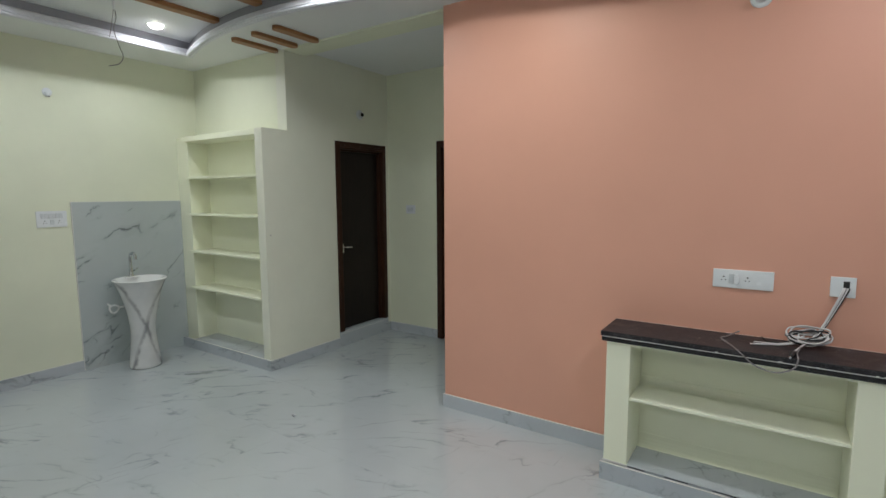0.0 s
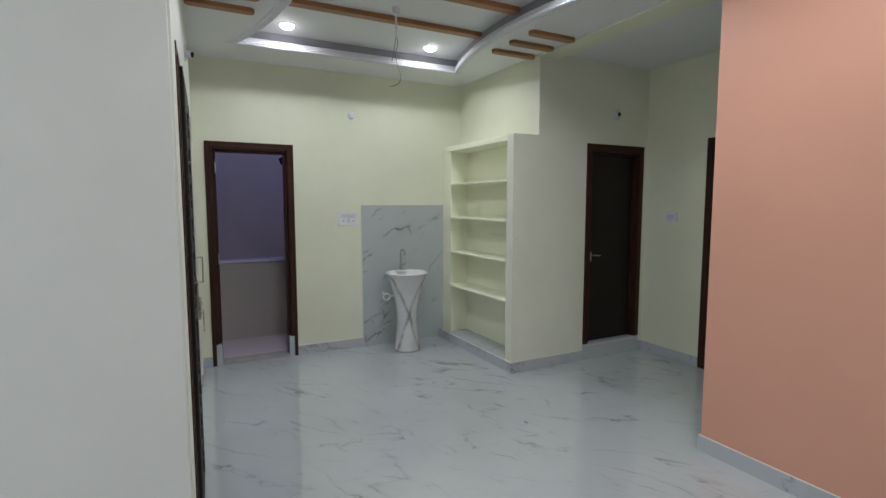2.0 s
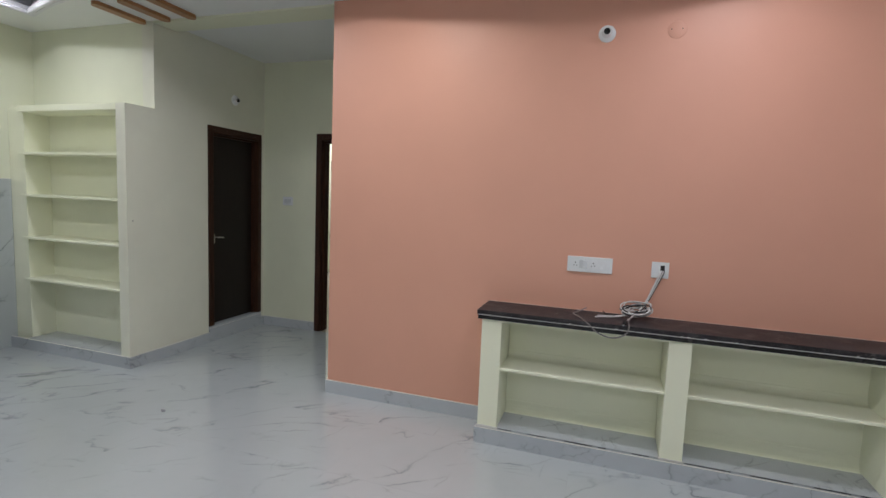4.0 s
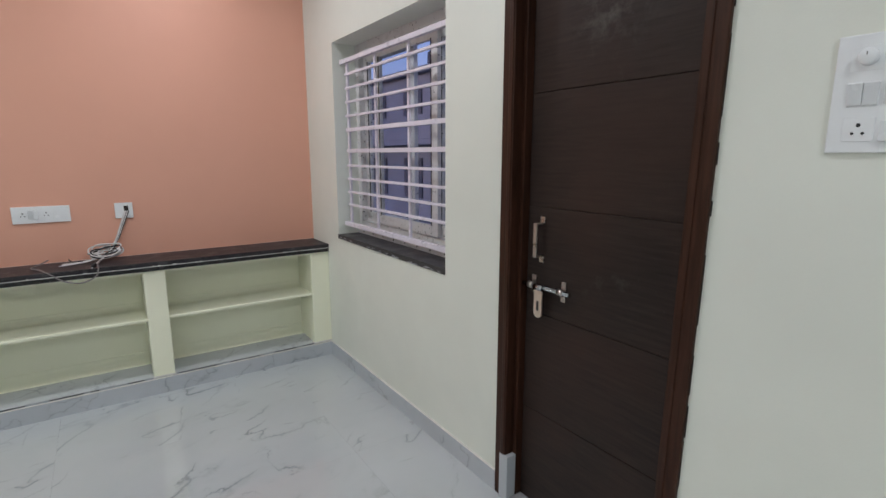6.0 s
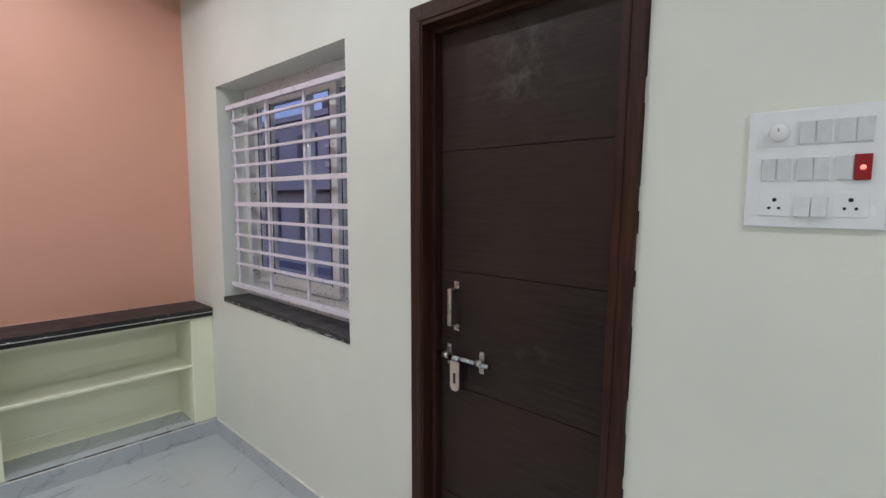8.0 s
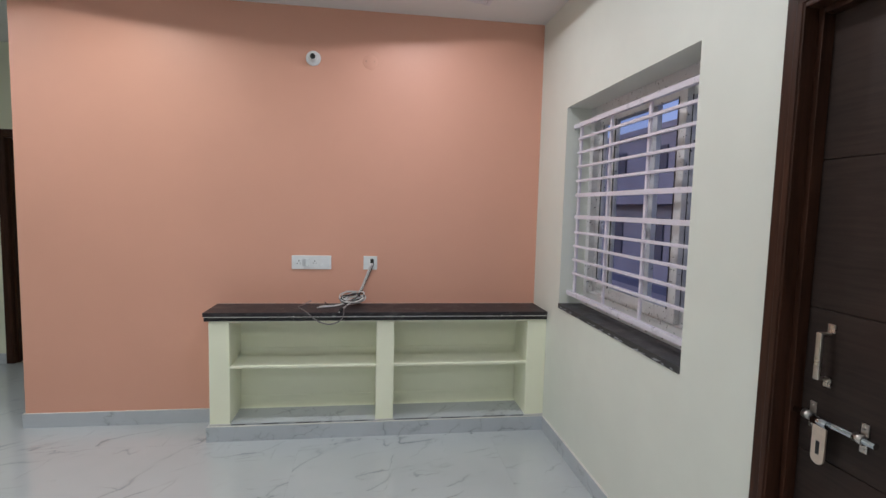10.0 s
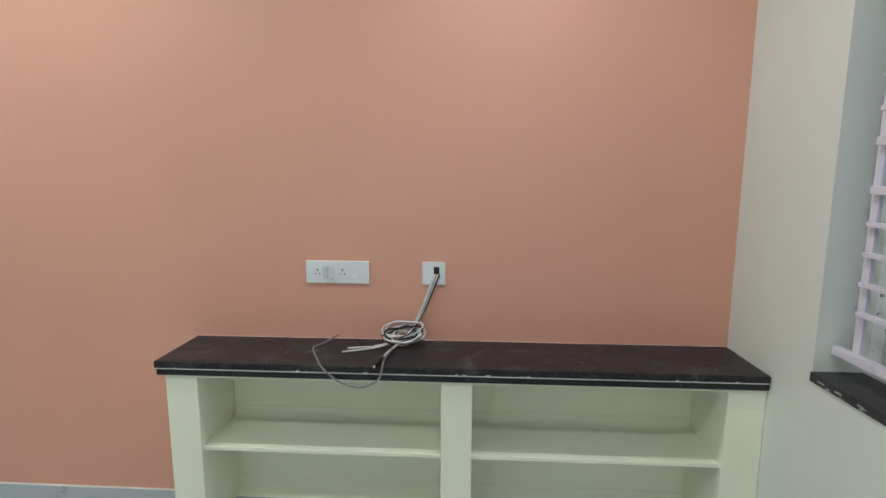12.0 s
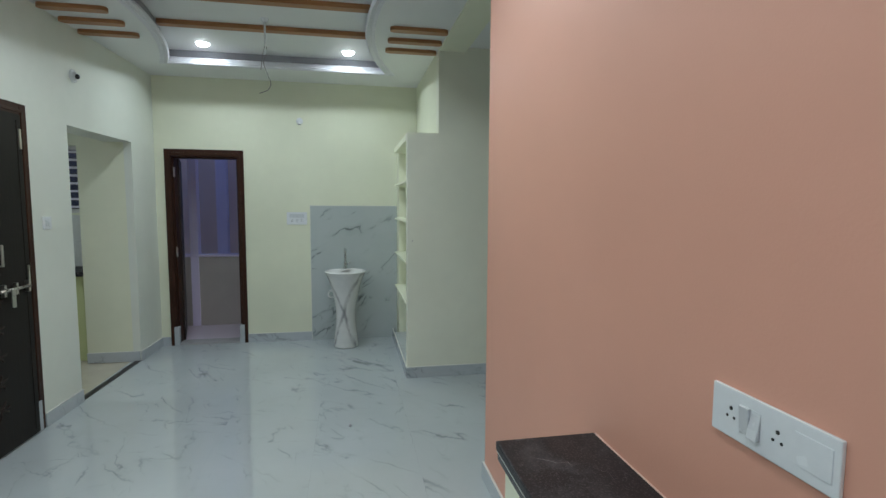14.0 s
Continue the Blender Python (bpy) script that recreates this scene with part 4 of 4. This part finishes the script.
# ---- bulb holders ----
def bulb_holder(at, label, turn=(0, 0), body=PLATE):
    th = thing("bulb_holder", at, label, "bulb holder", "empty bulb holders")
    bm = bmesh.new()
    lathe(bm, [(0, -0.012), (0.040, -0.012), (0.046, -0.008), (0.048, 0.0)], (0, 0, 0), 32, "y")
    part("rose", bm, PLATE, th)
    bm = bmesh.new()
    lathe(bm, [(0.030, -0.010), (0.026, -0.022), (0.022, -0.040), (0.022, -0.050), (0.018, -0.051)], (0, 0, 0), 28, "y")
    sock = part("socket", bm, body, th)
    bm = bmesh.new()
    lathe(bm, [(0.019, -0.0505), (0.016, -0.040), (0.0, -0.038)], (0, 0, 0), 20, "y")
    core = part("socket_core", bm, BLACK, th, "black open bulb socket")
    for o in (sock, core):
        o.matrix_basis = pose(0, 0, 0, turn[0], 0, turn[1])
    return th


bulb_holder(pose(0.203, YN, 2.425), "white empty bulb holder on the salmon wall")
bulb_holder(pose(XW, 1.777, 2.35, 0, 0, 90) @ Matrix.Scale(0.72, 4), "white empty bulb holder above the basin wall", (70, 0))
bulb_holder(pose(-3.252, YS, 2.396, 0, 0, 180), "white empty bulb holder on the kitchen wall", (10, -30))["askew"] = 1
bulb_holder(pose(XP, 3.925, 2.313, 0, 0, 90), "white empty bulb holder above the bathroom door", (5, -15))
bulb_holder(pose(-5.46, 1.31, 1.97) @ Matrix.Scale(1.8, 4), "large dark empty bulb holder on the balcony wall", (20, -20), BLACK)
bk = thing("box_cover", pose(0.57, YN, 2.425), "salmon painted round junction box cover", "cover plate")
bm = bmesh.new()
lathe(bm, [(0, -0.003), (0.044, -0.003), (0.047, -0.0015), (0.048, 0.0)], (0, 0, 0), 36, "y")
part("disc", bm, ORANGE, bk)
for dx in (-0.028, 0.028):
    bm = bmesh.new()
    lathe(bm, [(0, -0.001), (0.003, -0.001), (0.003, 0)], (dx, -0.003, 0.004), 8, "y")
    part("screw", bm, DARKGAP, bk)


# ---- ceiling bars, lamps and hook ----
def bar(x, y0, y1, z, t, w, name, label, group):
    bm = bmesh.new()
    r = w / 2
    out = [(x + r * math.cos(a), y0 + r + r * math.sin(a)) for a in [math.pi + k * math.pi / 8 for k in range(9)]] if name == "wood_strip" else [(x - r, y0), (x + r, y0)]
    out += [(x + r * math.cos(a), y1 - r + r * math.sin(a)) for a in [k * math.pi / 8 for k in range(9)]] if name == "wood_strip" else [(x + r, y1), (x - r, y1)]
    lo = [bm.verts.new((a, b, z - t)) for a, b in out]
    hi = [bm.verts.new((a, b, z)) for a, b in out]
    bm.faces.new(lo)
    bm.faces.new(hi)
    for i in range(len(out)):
        j = (i + 1) % len(out)
        bm.faces.new((lo[i], lo[j], hi[j], hi[i]))
    single(name, bm, BARWOOD, label, "wood strip", group)


for c in (-3.315, -3.065, -2.815):
    bar(c, 2.585, 3.010, ZC, 0.026, 0.072, "wood_strip", "short orange-brown wooden strip on the false ceiling", "short ceiling strips")
    bar(c - 0.02, 0.325, 0.740, ZC, 0.026, 0.072, "wood_strip", "short orange-brown wooden strip on the false ceiling", "short ceiling strips")
for x in (-3.345, -2.775, -2.20):
    bar(x, arc(x, -2.85, False) - 0.02, arc(x, -2.85, True) + 0.02, ZT, 0.034, 0.072, "wood_batten", "long orange-brown wooden batten across the ceiling tray", "tray battens")


def downlight(x, y, z, watts, group="recessed ceiling lamps", shade=LAMP_TINT):
    th = thing("downlight", (x, y, z), "round white recessed LED lamp, lit", "ceiling lamp", group)
    bm = bmesh.new()
    lathe(bm, [(0.052, -0.003), (0.058, -0.006), (0.064, -0.004), (0.066, 0.0)], (x, y, z), 32)
    part("trim_ring", bm, PLATE, th)
    bm = bmesh.new()
    lathe(bm, [(0.0, -0.030), (0.022, -0.028), (0.042, -0.020), (0.054, -0.003)], (x, y, z), 32)
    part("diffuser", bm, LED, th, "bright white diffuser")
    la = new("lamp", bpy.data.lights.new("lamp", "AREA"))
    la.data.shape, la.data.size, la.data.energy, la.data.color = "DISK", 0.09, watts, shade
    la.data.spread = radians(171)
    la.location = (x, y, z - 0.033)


for x, watts, shade in ((-3.87, TRAY_WATTS[0], LAMP_TINT), (-2.08, TRAY_WATTS[0], LAMP_TINT), (-0.88, TRAY_WATTS[1], MID_TINT), (0.91, TRAY_WATTS[1], EAST_TINT)):
    for y in (1.045, 2.287):
        downlight(x, y, ZT, watts, shade=shade)
for x in (-0.70, 1.0):
    downlight(x, -1.4, ZC, ENTRY_WATTS, "entry ceiling lamps")
# unseen fill lamp, added to brighten the kitchen behind the opening
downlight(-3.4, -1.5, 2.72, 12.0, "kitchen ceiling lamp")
downlight(-3.97, 7.45, H, 30.0, "bedroom ceiling lamp")

hk = thing("ceiling_hook_wire", (-3.16, 1.67, ZT), "white hook rod with a loose hanging wire", "wire")
hx, hy = -3.16, 1.67
bm = bmesh.new()
lathe(bm, [(0, -0.03), (0.02, -0.03), (0.028, -0.01), (0.03, 0.0)], (hx, hy, ZT), 20)
tube(bm, [(hx, hy, ZT), (hx, hy, 2.66)], 0.008, 10)
part("rod", bm, PLATE, hk)
bm = bmesh.new()
tube(bm, spline([(hx, hy, 2.70), (hx - 0.004, hy + 0.012, 2.62), (hx + 0.01, hy - 0.012, 2.54), (hx, hy + 0.015, 2.45), (hx, hy + 0.035, 2.39), (hx, hy + 0.01, 2.34), (hx, hy - 0.05, 2.315)], 6), 0.0026, 6)
part("wire", bm, CABLE_G, hk)
bm = bmesh.new()
tube(bm, spline([(hx, hy, 2.68), (hx + 0.01, hy - 0.02, 2.58), (hx, hy - 0.035, 2.49)], 6), 0.0025, 6)
part("wire", bm, CABLE_G, hk)

# ---- cables on the counter ----
cb = thing("cable_bundle", (0.48, 2.90, 0.807), "coiled grey-white cables hanging from the wall outlet", "cables")
ZW = 0.807
for k in range(5):
    o = 0.005 * (k - 2)
    bm = bmesh.new()
    tube(bm, spline([(0.601 + o, YN + 0.012, 1.085), (0.596 + o, YN - 0.020, 1.072), (0.562 + 0.8 * o, YN - 0.030, 0.985), (0.527 + 0.6 * o, YN - 0.048, 0.905), (0.494 + o, YN - 0.075 - 0.006 * k, 0.848 + 0.005 * k), (0.455 + o, YN - 0.10, ZW + 0.018 + 0.006 * k)], 6), 0.0034, 8)
    part("lead", bm, (CABLE_W, CABLE_W, CABLE_G, CABLE_W, BLACK)[k], cb)
rnd = random.Random(11)
for k in range(15):
    bm = bmesh.new()
    a0, cx, cy = rnd.random() * 6, 0.472 + rnd.uniform(-0.012, 0.012), YN - 0.082 + rnd.uniform(-0.010, 0.010)
    ra, rb = rnd.uniform(0.046, 0.090), rnd.uniform(0.022, 0.048)
    tilt = rnd.uniform(0.20, 0.55)
    pts = []
    for i in range(30):
        a = a0 + i * math.tau / 30
        u, v = ra * math.cos(a), rb * math.sin(a)
        pts.append((cx + u + 0.006 * math.sin(2 * a + k), cy + 0.9 * v, ZW + 0.006 + 0.0018 * k + 0.004 * math.sin(3 * a + k) + 0.004 + (v / rb * 0.5 + 0.5 + 0.2 * (u / ra + 1)) * 0.054 * (0.35 + tilt)))
    tube(bm, pts, 0.0036, 8, True)
    part("loop", bm, CABLE_W if k not in (2, 4, 7, 10, 12) else (BLACK if k in (4, 12) else CABLE_G), cb)
for pts, mat, r in (
    ([(0.44, 2.885, ZW + 0.02), (0.36, 2.850, ZW + 0.008), (0.251, 2.806, ZW + 0.006)], CABLE_W, 0.0038),
    ([(0.44, 2.895, ZW + 0.02), (0.36, 2.870, ZW + 0.008), (0.262, 2.850, ZW + 0.006)], CABLE_W, 0.0038),
    ([(0.36, 2.868, ZW + 0.014), (0.315, 2.874, ZW + 0.010), (0.292, 2.905, ZW + 0.022)], BLACK, 0.0035),
    ([(0.46, 2.86, ZW + 0.025), (0.425, 2.78, ZW + 0.012), (0.416, 2.73, ZW + 0.012)], CABLE_W, 0.0038),
    ([(0.45, 2.86, ZW + 0.022), (0.428, 2.74, ZW + 0.010), (0.430, 2.672, ZW + 0.004), (0.420, 2.664, ZW - 0.035), (0.380, 2.664, ZW - 0.062), (0.334, 2.666, ZW - 0.070), (0.27, 2.668, ZW - 0.050), (0.215, 2.672, ZW - 0.005), (0.178, 2.73, ZW + 0.006), (0.128, 2.845, ZW + 0.004), (0.150, 2.895, ZW + 0.006), (0.196, 2.965, ZW + 0.020)], CABLE_G, 0.0036),
):
    bm = bmesh.new()
    tube(bm, spline(pts, 8), r, 8)
    part("tail", bm, mat, cb)
bm = bmesh.new()
tube(bm, [(0.418, 2.742, ZW + 0.014), (0.412, 2.715, ZW + 0.014), (0.406, 2.690, ZW + 0.013), (0.404, 2.678, ZW + 0.006)], [0.006, 0.0105, 0.0105, 0.008], 12)
lathe(bm, [(0.0, -0.004), (0.012, -0.004), (0.013, 0.0), (0.012, 0.004), (0.0, 0.004)], (0.409, 2.702, ZW + 0.013), 14, "y")
part("connector", bm, BLACK, cb, "black plastic cable connector")

bm = bmesh.new()
tube(bm, [(0.404, 2.679, ZW + 0.0065), (0.401, 2.664, ZW + 0.0055)], 0.0045, 10)
part("connector_tip", bm, CHROME, cb, "bright metal tip of the connector")

# ---- kitchen furniture and window ----
kc = thing("kitchen_counter", (-4.45, -1.5, 0), "green painted kitchen counter under a dark granite top", "counter")
part("body", boxes((-4.70, -4.24, -3.1, -0.14, -0.006, 0.80)), KIT_GREEN, kc)
part("worktop", boxes((-4.70, -4.20, -3.15, -0.115, 0.80, 0.84), bevel=0.004), GRANITE, kc, "dark granite worktop")
tl = thing("kitchen_wall_tiles", (-4.69, -1.0, 0.85), "white glazed kitchen wall tiles", "tiles", kind="structure")
for i in range(6):
    for j in range(2):
        part("tile", boxes((-4.699, -4.692, -0.115 - 0.3 * (i + 1) + 0.002, -0.115 - 0.3 * i, 0.842 + 0.26 * j, 1.10 + 0.26 * j)), TILE_W, tl)
kw = thing("window_2", (-4.76, -0.8, 1.38), "kitchen window with white horizontal bars", "window", kind="structure")
part("window_frame", boxes((-4.80, -4.74, -1.35, -1.31, 1.38, 2.05), (-4.80, -4.74, -0.26, -0.22, 1.38, 2.05), (-4.80, -4.74, -1.31, -0.26, 1.38, 1.42), (-4.80, -4.74, -1.31, -0.26, 2.01, 2.05), bevel=0.003), UPVC, kw)
kp = part("pane", boxes((-4.775, -4.770, -1.312, -0.258, 1.418, 2.012)), DIM_GLASS, kw, "dim tinted glass pane")
kp.visible_shadow = False
for k in range(8):
    part("crossbar", boxes((-4.735, -4.72, -1.34, -0.23, 1.43 + 0.078 * k, 1.452 + 0.078 * k), bevel=0.002), GRILLE, kw)

# ---- small debris ----
bm = bmesh.new()
lathe(bm, [(0.0, 0.0), (0.003, 0.0), (0.003, 0.010), (0.007, 0.011), (0.006, 0.014), (0.0, 0.014)], (XP - 0.003, 2.797, 1.176), 10, "x")
single("nail", bm, STEEL, "small dull steel nail in the shelf side", "nail")
bm = bmesh.new()
bmesh.ops.create_icosphere(bm, subdivisions=2, radius=0.012)
for v in bm.verts:
    v.co = Vector((v.co.x * 1.4, v.co.y, v.co.z * 0.7)) * (1 + 0.3 * noise.noise(v.co * 90))
    v.co += Vector((-2.368, 2.271, 0.008))
single("plaster_crumb", bm, GROUT, "small grey plaster crumb on the floor", "debris")

# ---- outside the window ----
structure("ground", boxes((-60, 80, -80, 80, -3.6, -3.5)), paint("dusty_ground", (0.16, 0.15, 0.14), 0.9, 0.15, 0.3), "dusty grey street ground", "ground")
hs = thing("house", (9, 3, -3.5), "grey two-storey house across the street at dusk", "house")
FAC = paint("facade_grey_paint", (0.20, 0.235, 0.31), 0.8, 0.1, 0.2)
FAC2 = paint("facade_dark_paint", (0.07, 0.085, 0.12), 0.8, 0.1, 0.2)
part("wall", boxes((8.5, 14.0, 0.5, 11.0, -3.5, 2.6)), FAC, hs)
part("roof", boxes((8.2, 14.2, 0.2, 11.2, 2.6, 2.78), bevel=0.02), FAC, hs)
part("stair_head", boxes((8.9, 12.5, 6.2, 11.0, 2.78, 3.75)), FAC2, hs, "dark stair head block on the roof")
part("stair_head_roof", boxes((8.7, 12.7, 6.0, 11.2, 3.75, 3.9)), FAC, hs)
part("parapet", boxes((8.3, 8.45, 0.3, 11.1, 2.78, 3.35)), FAC2, hs)
part("balcony", boxes((7.6, 8.5, 3.4, 8.0, -0.42, -0.25), bevel=0.01), FAC, hs)
for k in range(20):
    part("baluster", boxes((7.64, 7.69, 3.5 + 0.23 * k, 3.55 + 0.23 * k, -0.25, 0.62)), FAC2, hs)
part("handrail", boxes((7.62, 7.71, 3.4, 8.0, 0.62, 0.69)), FAC, hs)
for y, z in ((1.3, -0.1), (4.4, 0.0), (6.6, 0.0), (1.3, -2.7), (4.4, -2.7), (6.6, -2.7), (9.2, -2.7)):
    w = part("window", boxes((8.44, 8.5, y, y + 1.1, z, z + 1.5)), FAC2, hs, "dark window opening")
    part("frame", boxes((8.41, 8.44, y - 0.06, y + 1.16, z - 0.06, z), (8.41, 8.44, y - 0.06, y + 1.16, z + 1.5, z + 1.56), (8.41, 8.44, y - 0.06, y, z, z + 1.5), (8.41, 8.44, y + 1.1, y + 1.16, z, z + 1.5), (8.42, 8.44, y + 0.53, y + 0.57, z, z + 1.5)), FAC, w)
TRIM_GREY = paint("facade_pale_trim", (0.36, 0.39, 0.47), 0.8, 0.08, 0.1)
BROWN_DOOR = paint("facade_brown_joinery", (0.11, 0.075, 0.065), 0.6, 0.1, 0.1)
part("stair_head", boxes((8.55, 8.9, 9.95, 10.95, 2.78, 3.42)), FAC, hs)
part("cornice", boxes((8.25, 8.9, 8.9, 11.15, 3.42, 3.52), (8.35, 8.9, 9.0, 11.1, 3.52, 3.60), bevel=0.02), TRIM_GREY, hs, "pale stepped cornice")
part("balcony", boxes((7.95, 8.5, 9.35, 11.0, 2.30, 2.42), (8.05, 8.5, 9.45, 10.9, 2.20, 2.30), bevel=0.02), TRIM_GREY, hs, "pale moulded balcony slab")
for k in range(12):
    bm = bmesh.new()
    lathe(bm, [(0.03, 2.42), (0.05, 2.48), (0.055, 2.56), (0.025, 2.68), (0.035, 2.78), (0.0, 2.80)], (8.02, 9.45 + 0.13 * k, 0.0), 8)
    part("baluster", bm, FAC, hs)
part("handrail", boxes((7.96, 8.09, 9.35, 11.0, 2.80, 2.88), bevel=0.01), TRIM_GREY, hs)
for y in (9.32, 10.35):
    part("pilaster", boxes((8.40, 8.5, y, y + 0.16, -0.4, 2.2), bevel=0.01), TRIM_GREY, hs, "pale pilaster")
w = part("window", boxes((8.46, 8.5, 9.55, 10.28, -0.3, 1.85)), BROWN_DOOR, hs, "tall brown balcony door")
part("frame", boxes((8.43, 8.46, 9.50, 9.56, -0.3, 1.9), (8.43, 8.46, 10.27, 10.33, -0.3, 1.9), (8.43, 8.46, 9.56, 10.27, 1.84, 1.9), (8.43, 8.46, 9.9, 9.94, -0.3, 1.84)), TRIM_GREY, w)
for z in (-0.50, -0.78):
    part("string_course", boxes((8.42, 8.5, 0.5, 11.0, z, z + 0.06), bevel=0.01), TRIM_GREY, hs, "pale string course")
h2 = thing("house", (12, 16, -3.5), "dark house across the street at dusk", "house")
part("wall", boxes((10.5, 18, 11.6, 24.0, -3.5, 4.3)), FAC, h2)
part("roof", boxes((10.2, 18.2, 11.4, 24.2, 4.3, 4.5)), FAC, h2)
part("balcony", boxes((9.5, 10.5, 12.3, 21.0, 1.75, 1.95), bevel=0.02), FAC, h2)
part("balcony_wall", boxes((9.5, 9.6, 12.3, 21.0, 1.95, 2.75)), FAC, h2)
part("balcony", boxes((9.5, 10.5, 12.3, 21.0, -1.25, -1.05), bevel=0.02), FAC, h2)
for k in range(4):
    part("window", boxes((10.44, 10.5, 12.6 + 2.8 * k, 13.9 + 2.8 * k, -0.2, 1.3)), FAC2, h2)
    part("window", boxes((10.44, 10.5, 12.6 + 2.8 * k, 13.9 + 2.8 * k, 2.2, 3.8)), FAC2, h2)
part("tank", boxes((11.5, 12.8, 15.5, 16.7, 4.5, 5.4), bevel=0.15), FAC2, h2, "dark rooftop water tank")
# backdrop block, added to hide the bright sky low between the houses
h3 = thing("apartment_building", (34, 30, -3.5), "distant grey building block added to cover the horizon glow", "building")
part("wall", boxes((30, 36, -10, 60, -3.5, 4.6)), FAC, h3)
part("roof", boxes((29.7, 36.3, -10.3, 60.3, 4.6, 5.0)), FAC2, h3)
for k in range(14):
    for z in (-2.0, 1.2):
        part("window", boxes((29.9, 30.0, -6 + 4.5 * k, -3.6 + 4.5 * k, z, z + 1.8)), FAC2, h3)
cw = thing("compound_wall", (4.2, 2, -3.5), "grey plastered compound wall along the street", "wall")
part("wall", boxes((4.2, 4.35, -10, 14, -3.5, -0.35)), FAC, cw)
part("coping", boxes((4.15, 4.40, -10, 14, -0.35, -0.28), bevel=0.01), GRILLE, cw)

# ---- the south wall stands a little askew ----
ASKEW = pose(-1.889, 0.270, 0, 0, 0, -1.83) @ Matrix.Translation((1.889, -YS, 0))
for ob in list(scene.objects):
    if ob.parent is None and ob.name in ("wall_south", "door_3", "threshold_kitchen") or ob.get("askew"):
        ob.matrix_basis = ASKEW @ ob.matrix_basis

# ---- floor tiles ----
FS = 0.255
fl = structure("floor", boxes((XW, XE, FS, YP, -0.06, -0.0045), (XC, XE, YB, FS, -0.06, -0.0045)), GROUT, "glossy pale grey veined marble tile floor", "floor")
TX, TY, GAP = 1.2, 0.6, 0.0004
meshes = {}


def lay_tiles(x0, x1, y0, y1):
    x = x0
    while x < x1 - 1e-4:
        w = min(TX, x1 - x)
        y = y0
        while y < y1 - 1e-4:
            d = min(TY, y1 - y)
            key = (round(w, 3), round(d, 3))
            if key not in meshes:
                bm = boxes((0, w - GAP, 0, d - GAP, -0.008, 0.0))
                me = bpy.data.meshes.new("tile")
                bmesh.ops.recalc_face_normals(bm, faces=bm.faces)
                bm.to_mesh(me)
                bm.free()
                me.materials.append(FLOOR_TILE)
                meshes[key] = me
            t = new("tile", meshes[key])
            t.location = (x, y, 0)
            t.parent = fl
            y += d
        x += w


lay_tiles(XW, XE, FS, YP)
lay_tiles(XC, XE, YB, FS)
